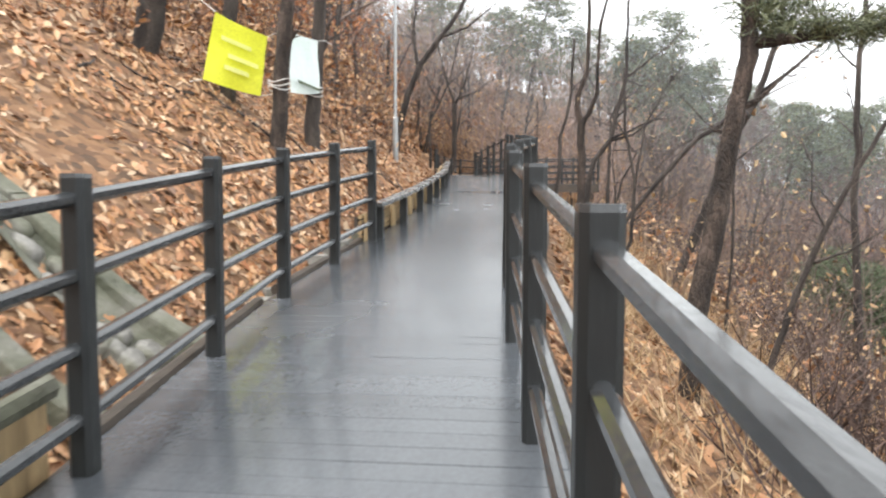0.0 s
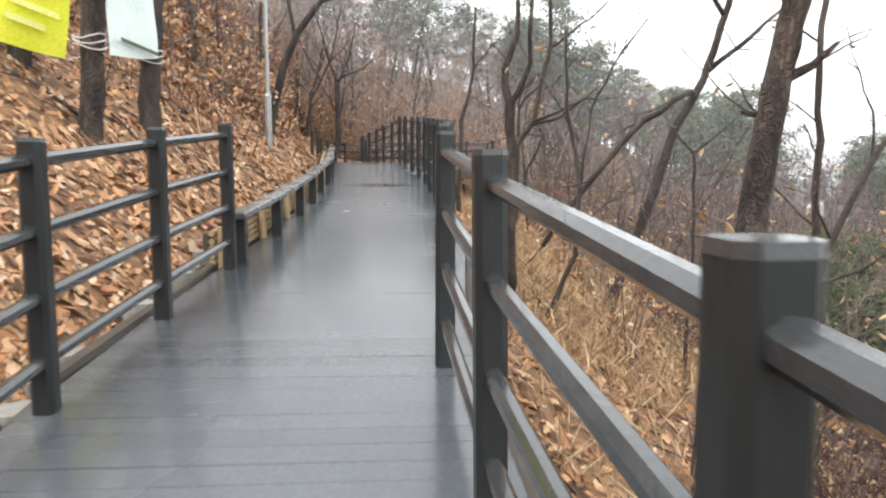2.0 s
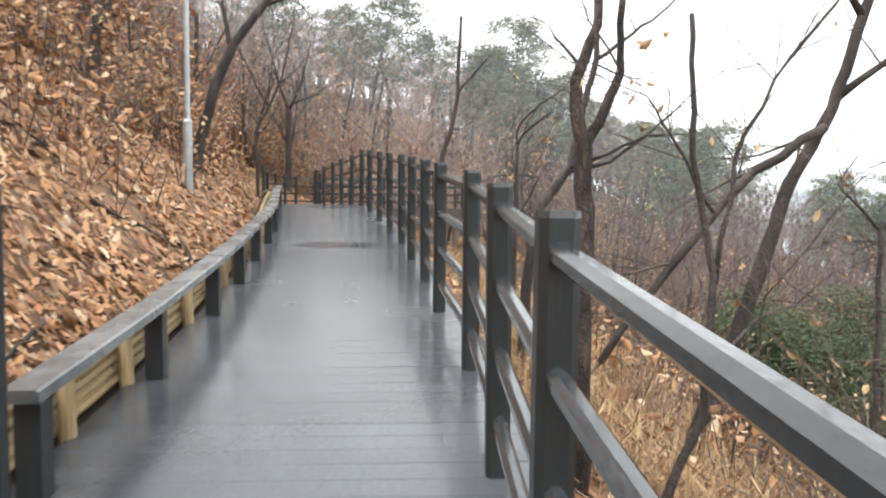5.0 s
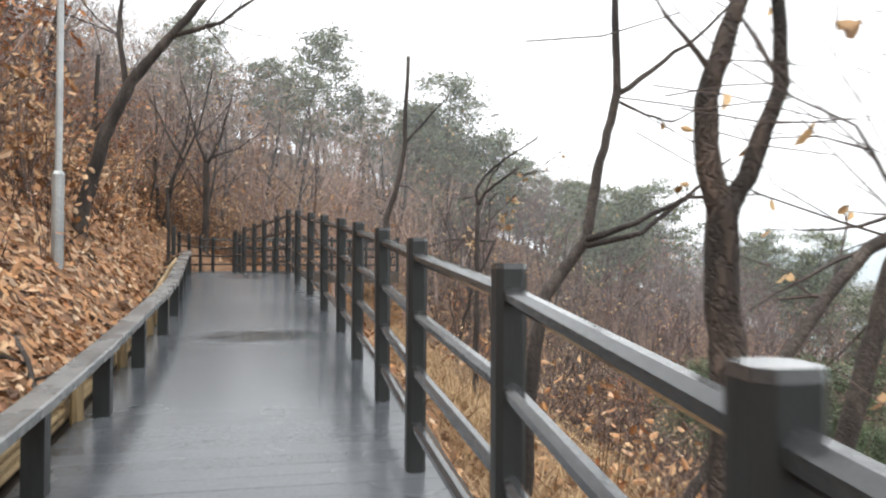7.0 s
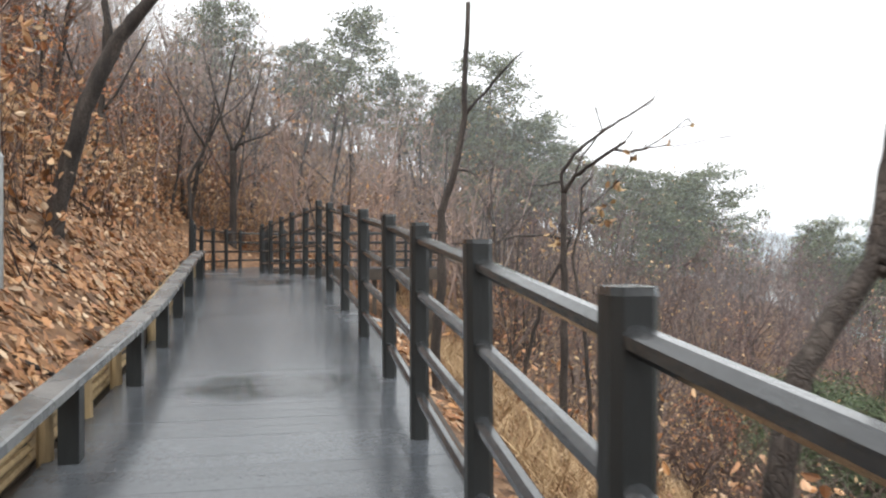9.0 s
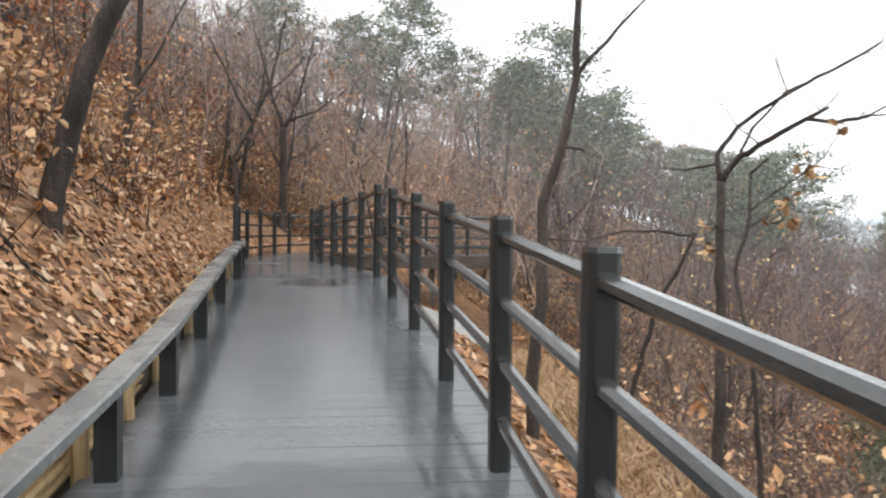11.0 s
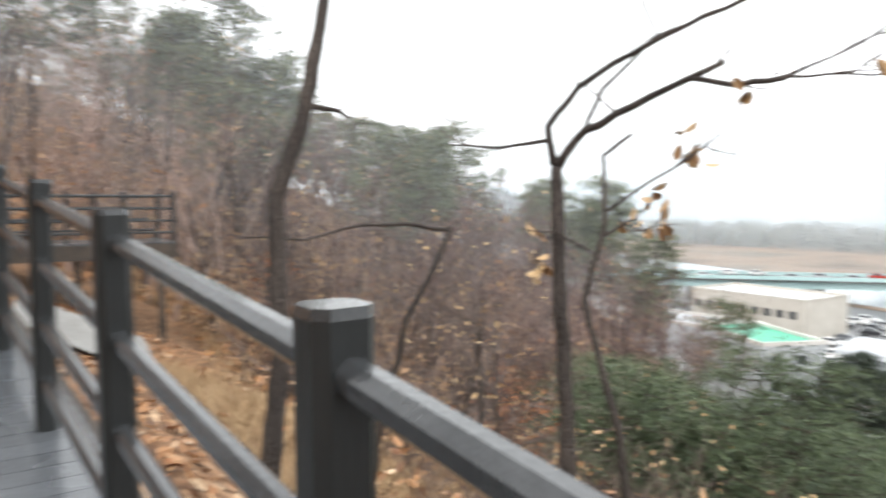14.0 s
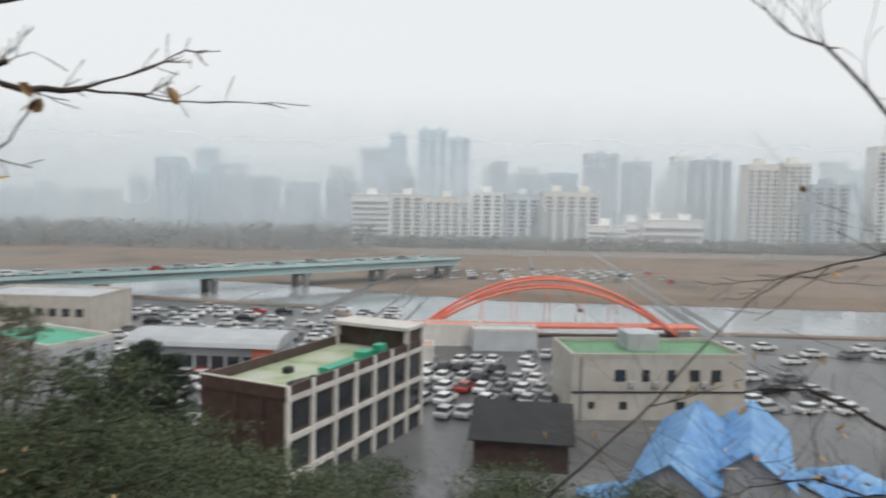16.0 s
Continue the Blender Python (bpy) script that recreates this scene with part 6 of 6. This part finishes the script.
def road_bridge():
    a, b = Vector((-260, 45)), Vector((3, 266))
    d = b - a
    ang = math.degrees(math.atan2(d.y, d.x))
    L = d.length
    t = thing("road_bridge", CITY @ pose(a.x, a.y, G, 0, 0, ang), "long pale teal girder bridge busy with traffic", "bridge")
    part("girder", MB().box(0, L, -5.6, 5.6, 4.4, 6.2), M_TEAL, t)
    part("carriageway", MB().box(0, L, -6.5, 6.5, 6.2, 6.6), M_ASPHALT, t)
    for y in (-6.5, 6.2):
        part("guard_rail", MB().box(0, L, y, y + 0.3, 6.6, 7.5), M_TEAL, t)
    for i in range(11):
        x = 40 + i * 30
        for y in (-3.4, 3.4):
            part("pier", MB().prism([(x + 1.2 * math.cos(w), y + 1.2 * math.sin(w)) for w in np.linspace(0, 5.5, 8)], -0.5, 3.6), M_CONC, t)
        part("pier_head", MB().box(x - 1.2, x + 1.2, -5.5, 5.5, 3.4, 4.4), M_CONC, t)
    return a, ang, L


BA, BANG, BL = road_bridge()


# ---------------- cars ----------------
def make_car(paint, label):
    c = thing("car", Matrix.Identity(4), label, "car", "parked cars")
    side = [(-2.2, 0.32), (2.2, 0.32), (2.26, 0.62), (2.1, 0.82), (1.1, 0.95), (-2.0, 1.0), (-2.25, 0.75)]
    mb = MB()
    for y in (-0.9, 0.9):
        mb.v += [(x, y, z) for x, z in side]
    k = len(side)
    for i in range(k):
        j = (i + 1) % k
        mb.f.append([i, k + i, k + j, j])
    mb.f += [list(range(k)), [k + i for i in reversed(range(k))]]
    part("body", mb, paint, c)
    top = [(-1.9, 0.98), (1.05, 0.94), (0.35, 1.42), (-1.4, 1.44)]
    mb = MB()
    for y, s in ((-0.84, 1), (0.84, 1)):
        mb.v += [(x, y * (0.82 if z > 1.2 else 1), z) for x, z in top]
    mb.f += [[0, 1, 2, 3], [7, 6, 5, 4], [0, 4, 5, 1], [1, 5, 6, 2], [2, 6, 7, 3], [3, 7, 4, 0]]
    part("cabin_glass", mb, M_GLASS, c)
    part("roof", MB().box(-1.36, 0.33, -0.68, 0.68, 1.40, 1.47), paint, c)
    wheel = MB().prism([(0.32 * math.cos(a), 0.32 * math.sin(a)) for a in np.linspace(0, 5.6, 9)], -0.1, 0.1).mesh("wheel", M_TYRE)
    for x in (-1.35, 1.35):
        for y in (-0.82, 0.82):
            part("wheel", wheel, None, c).matrix_basis = pose(x, y, 0.32, 90)
    return c


PAINTS = [mat("car_paint_" + n, [c, tuple(v * 0.9 for v in c)], rough=0.25, rough_var=0.05, scale=0.5, fine=5, bump=0, spread=0.1, spec=0.6) for n, c in (("white", (0.78, 0.78, 0.78)), ("silver", (0.48, 0.49, 0.50)), ("black", (0.03, 0.03, 0.035)), ("red", (0.45, 0.05, 0.04)), ("grey", (0.2, 0.21, 0.22)))]
cars = [make_car(p, l) for p, l in zip(PAINTS, ("white car parked on wet asphalt", "silver car parked on wet asphalt", "black car parked on wet asphalt", "red car parked on wet asphalt", "dark grey car parked on wet asphalt"))]
crng = random.Random(77)
car_used = set()


def park(u, v, z, rot):
    i = crng.choices(range(5), (10, 5, 3, 1, 3))[0]
    m = CITY @ pose(u, v, z, 0, 0, rot)
    if i not in car_used:
        car_used.add(i)
        cars[i].matrix_basis = m
    else:
        copy_thing(cars[i], m)


def lot(u0, u1, v0, v1, rot, du=2.6, dv=6.2, fill=0.85, skew=0.0):
    v = v0
    while v < v1:
        u = u0 + (v - v0) * skew
        while u < u1 + (v - v0) * skew:
            if crng.random() < fill:
                park(u + crng.uniform(-0.2, 0.2), v + crng.uniform(-0.4, 0.4), G + 0.02, rot + crng.uniform(-4, 4))
            u += du
        v += dv


lot(-38, -24, 82, 106, 72, 2.7, 5.6)
lot(-44, -22, 99, 107, 80, 2.7, 5.8)
lot(-2, 15, 88, 122, 68, 2.8, 6.0, 0.9)
lot(16, 26, 104, 124, 75, 3.0, 6.5, 0.6)
lot(44, 56, 92, 112, 20, 5.5, 3.4, 0.75)
lot(56, 92, 122, 136, 10, 6.5, 6.0, 0.5)
lot(-70, -10, 156, 174, 5, 6.5, 5.5, 0.6)
lot(-62, -22, 124, 150, 10, 5.4, 5.2, 0.65)
lot(-60, -50, 100, 120, 75, 2.8, 6.0, 0.8)
lot(-8, 84, 252, 292, 60, 6.5, 9.5, 0.6)
for k in range(30):
    f = k / 30
    p = BA + Vector((math.cos(radians(BANG)), math.sin(radians(BANG)))) * (BL * (0.35 + 0.63 * f)) + Vector((-math.sin(radians(BANG)), math.cos(radians(BANG)))) * crng.choice((-4.2, -1.5, 1.5, 4.2))
    park(p.x, p.y, G + 6.62, BANG)


# ---------------- apartment blocks across the river ----------------
def tower(u, v, w, h, mtl, strips=4, d=14, step=0.0, name="apartment_tower", label="pale apartment tower fading into the haze", rot=0.0, bands=0):
    b = thing(name, CITY @ pose(u, v, G, 0, 0, rot), label, "building", "apartment towers")
    part("wall", MB().box(-w / 2, w / 2, 0, d, 0, h), mtl, b)
    part("roof", MB().box(-w / 2 - 0.3, w / 2 + 0.3, -0.3, d + 0.3, h, h + 0.8), mtl, b)
    for k in range(max(1, int(w // 18))):
        x = -w / 2 + w * (k + 0.5) / max(1, int(w // 18))
        part("lift_housing", MB().box(x - 3, x + 3, 4, 10, h + 0.8, h + 5 + step), mtl, b)
    for k in range(strips):
        x = -w / 2 + w * (k + 0.5) / strips
        mb, z = MB(), 3.0
        while z < h - 3:
            mb.box(x - w / strips * 0.3, x + w / strips * 0.3, -0.35, 0.05, z, z + 2.1)
            z += 2.9
        # past 600 m the strips take a facade colour, imitating thicker haze
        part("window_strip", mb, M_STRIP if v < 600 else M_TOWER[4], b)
    for k in range(bands):
        z = 4 + (h - 6) * k / bands
        part("window_band", MB().box(-w / 2 + 1, w / 2 - 1, -0.5, 0.05, z, z + (h - 6) / bands * 0.45), M_STRIP, b)
    return b


def from_view(px, v):
    return (px - 784) / 1240 * v


trng = random.Random(91)
W = M_TOWER
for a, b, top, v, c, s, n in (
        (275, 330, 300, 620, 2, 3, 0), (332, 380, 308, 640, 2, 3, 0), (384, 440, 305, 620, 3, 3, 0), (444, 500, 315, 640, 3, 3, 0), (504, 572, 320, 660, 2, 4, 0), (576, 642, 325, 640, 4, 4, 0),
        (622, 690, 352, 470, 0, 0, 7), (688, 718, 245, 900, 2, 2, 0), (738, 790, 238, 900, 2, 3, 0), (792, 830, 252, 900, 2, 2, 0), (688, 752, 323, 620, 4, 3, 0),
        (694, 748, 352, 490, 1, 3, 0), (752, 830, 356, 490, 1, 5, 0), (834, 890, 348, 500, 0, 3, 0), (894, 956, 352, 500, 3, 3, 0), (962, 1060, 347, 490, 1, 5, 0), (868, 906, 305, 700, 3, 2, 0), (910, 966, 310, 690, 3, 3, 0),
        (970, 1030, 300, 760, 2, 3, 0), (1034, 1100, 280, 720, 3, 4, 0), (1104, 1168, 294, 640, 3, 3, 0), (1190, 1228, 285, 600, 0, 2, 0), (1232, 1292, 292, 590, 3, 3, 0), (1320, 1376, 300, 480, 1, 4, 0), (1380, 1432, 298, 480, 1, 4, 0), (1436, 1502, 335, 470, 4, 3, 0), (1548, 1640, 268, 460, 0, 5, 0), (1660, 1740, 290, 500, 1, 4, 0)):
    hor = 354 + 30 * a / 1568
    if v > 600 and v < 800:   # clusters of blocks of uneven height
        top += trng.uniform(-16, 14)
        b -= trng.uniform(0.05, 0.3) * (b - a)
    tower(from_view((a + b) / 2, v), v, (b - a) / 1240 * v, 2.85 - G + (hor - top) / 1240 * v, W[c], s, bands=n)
for a, b, top in ((1040, 1110, 410), (1112, 1132, 402), (1136, 1245, 398)):
    v = 440
    tower(from_view((a + b) / 2, v), v, (b - a) / 1240 * v, 2.85 - G - (top - 377) / 1240 * v, W[0], 0, d=12, name="low_office_block", label="low white office block by the river", bands=3)
px = -900
while px < 2300:
    v = trng.uniform(850, 1250)
    w = trng.uniform(18, 44)
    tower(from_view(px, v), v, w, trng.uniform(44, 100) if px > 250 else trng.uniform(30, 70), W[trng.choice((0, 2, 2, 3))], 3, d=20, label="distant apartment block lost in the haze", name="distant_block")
    px += w / v * 1240 * trng.uniform(0.95, 1.6)


def far_trees():
    """The dark belt of bare trees along the far bank."""
    rg, mb = random.Random(15), MB()
    for k in range(2300):
        u = rg.uniform(-520, 330)
        v = rg.uniform(385, 450) if u < -40 else rg.uniform(428, 452)
        h = rg.uniform(4, 9) * (1.7 if u < -40 else 0.9)
        for e in range(16):
            c = Vector((u + rg.gauss(0, 2.0), v + rg.gauss(0, 2.0), G + h * rg.uniform(0.1, 1)))
            a = Vector((rg.gauss(0, 1), rg.gauss(0, 1), rg.gauss(0.4, 1))).normalized() * rg.uniform(0.6, 1.5)
            mb.needle(c, a * 1.3, a.cross(Vector((rg.gauss(0, 1), rg.gauss(0, 1), rg.gauss(0, 1)))).normalized() * 0.6)
    ob = part("far_trees", mb, M_FARTREE)
    ob.matrix_basis = CITY
    tagged(ob, "belt of grey bare trees along the far bank", "woodland", kind="stuff")


far_trees()

# dark conifers behind the office building, and small trees on the embankment
firs = [pine_tree(60 + i, h=10.5 - i, r=0.18, spread=2.6, mtl=M_FIR, start=0.04, clumps=80, count=176, size=0.22, label="dense dark conifer beside the car park") for i in range(2)]
for k, (u, v, s) in enumerate(((-33, 78, 1.0), (-36.5, 80, 0.92), (-30.5, 80, 0.85), (-39, 77, 0.7))):
    m = CITY @ pose(u, v, G, 0, 0, 70 * k)
    ob = firs[k % 2]
    if k < 2:
        ob.matrix_basis = m
    else:
        ob = copy_thing(ob, m)
    ob.scale = (s, s, s)

# sheets added for the haze over the valley and across the wood ahead
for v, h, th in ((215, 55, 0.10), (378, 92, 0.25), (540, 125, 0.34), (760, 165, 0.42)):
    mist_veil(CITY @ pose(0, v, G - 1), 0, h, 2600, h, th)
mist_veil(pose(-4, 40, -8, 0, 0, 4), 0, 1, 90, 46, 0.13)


# shallow wet patches on the deck, fading out at their rims
def puddle_material():
    m = mat("rain_puddle", [(0.05, 0.052, 0.055), (0.07, 0.072, 0.075)], rough=0.04, rough_var=0.02, scale=2, fine=9, bump=0.0)
    n, l = m.node_tree.nodes, m.node_tree.links
    tc, nz, ln, rg, ad = n.new("ShaderNodeTexCoord"), n.new("ShaderNodeTexNoise"), n.new("ShaderNodeVectorMath"), n.new("ShaderNodeMapRange"), n.new("ShaderNodeMath")
    nz.inputs["Scale"].default_value = 2.5
    ln.operation, ad.operation = "LENGTH", "ADD"
    l.new(tc.outputs["Object"], nz.inputs["Vector"])
    l.new(tc.outputs["Object"], ln.inputs[0])
    l.new(ln.outputs["Value"], ad.inputs[0])
    l.new(nz.outputs["Fac"], ad.inputs[1])
    l.new(ad.outputs[0], rg.inputs["Value"])
    rg.interpolation_type = "SMOOTHSTEP"
    rg.inputs["From Min"].default_value, rg.inputs["From Max"].default_value = 1.35, 0.85
    rg.inputs["To Max"].default_value = 0.6
    mx, tr = n.new("ShaderNodeMixShader"), n.new("ShaderNodeBsdfTransparent")
    l.new(rg.outputs[0], mx.inputs[0])
    l.new(tr.outputs[0], mx.inputs[1])
    l.new(n["Principled BSDF"].outputs[0], mx.inputs[2])
    l.new(mx.outputs[0], n["Material Output"].inputs["Surface"])
    return m


M_PUDDLE = puddle_material()


def puddle(x, y, w, d):
    k = 24
    mb = MB()
    mb.v += [(math.cos(2 * math.pi * i / k), math.sin(2 * math.pi * i / k), 0) for i in range(k)] + [(0, 0, 0)]
    mb.f += [[i, (i + 1) % k, k] for i in range(k)]
    ob = part("puddle", mb, M_PUDDLE)
    slope = math.degrees(math.atan((deck_z(y + 0.4) - deck_z(y - 0.4)) / 0.8))
    ob.matrix_basis = pose(x, y, deck_z(y) + 0.004, slope, 0, 0) @ Matrix.Diagonal((w / 2, d / 2, 1, 1))
    tagged(ob, "shallow rain puddle lying on the deck boards", "puddle", "puddles on the deck")


puddle(-2.25, 20.72, 1.35, 0.9)
puddle(-1.55, 15.1, 1.7, 0.8)

lay_planks()
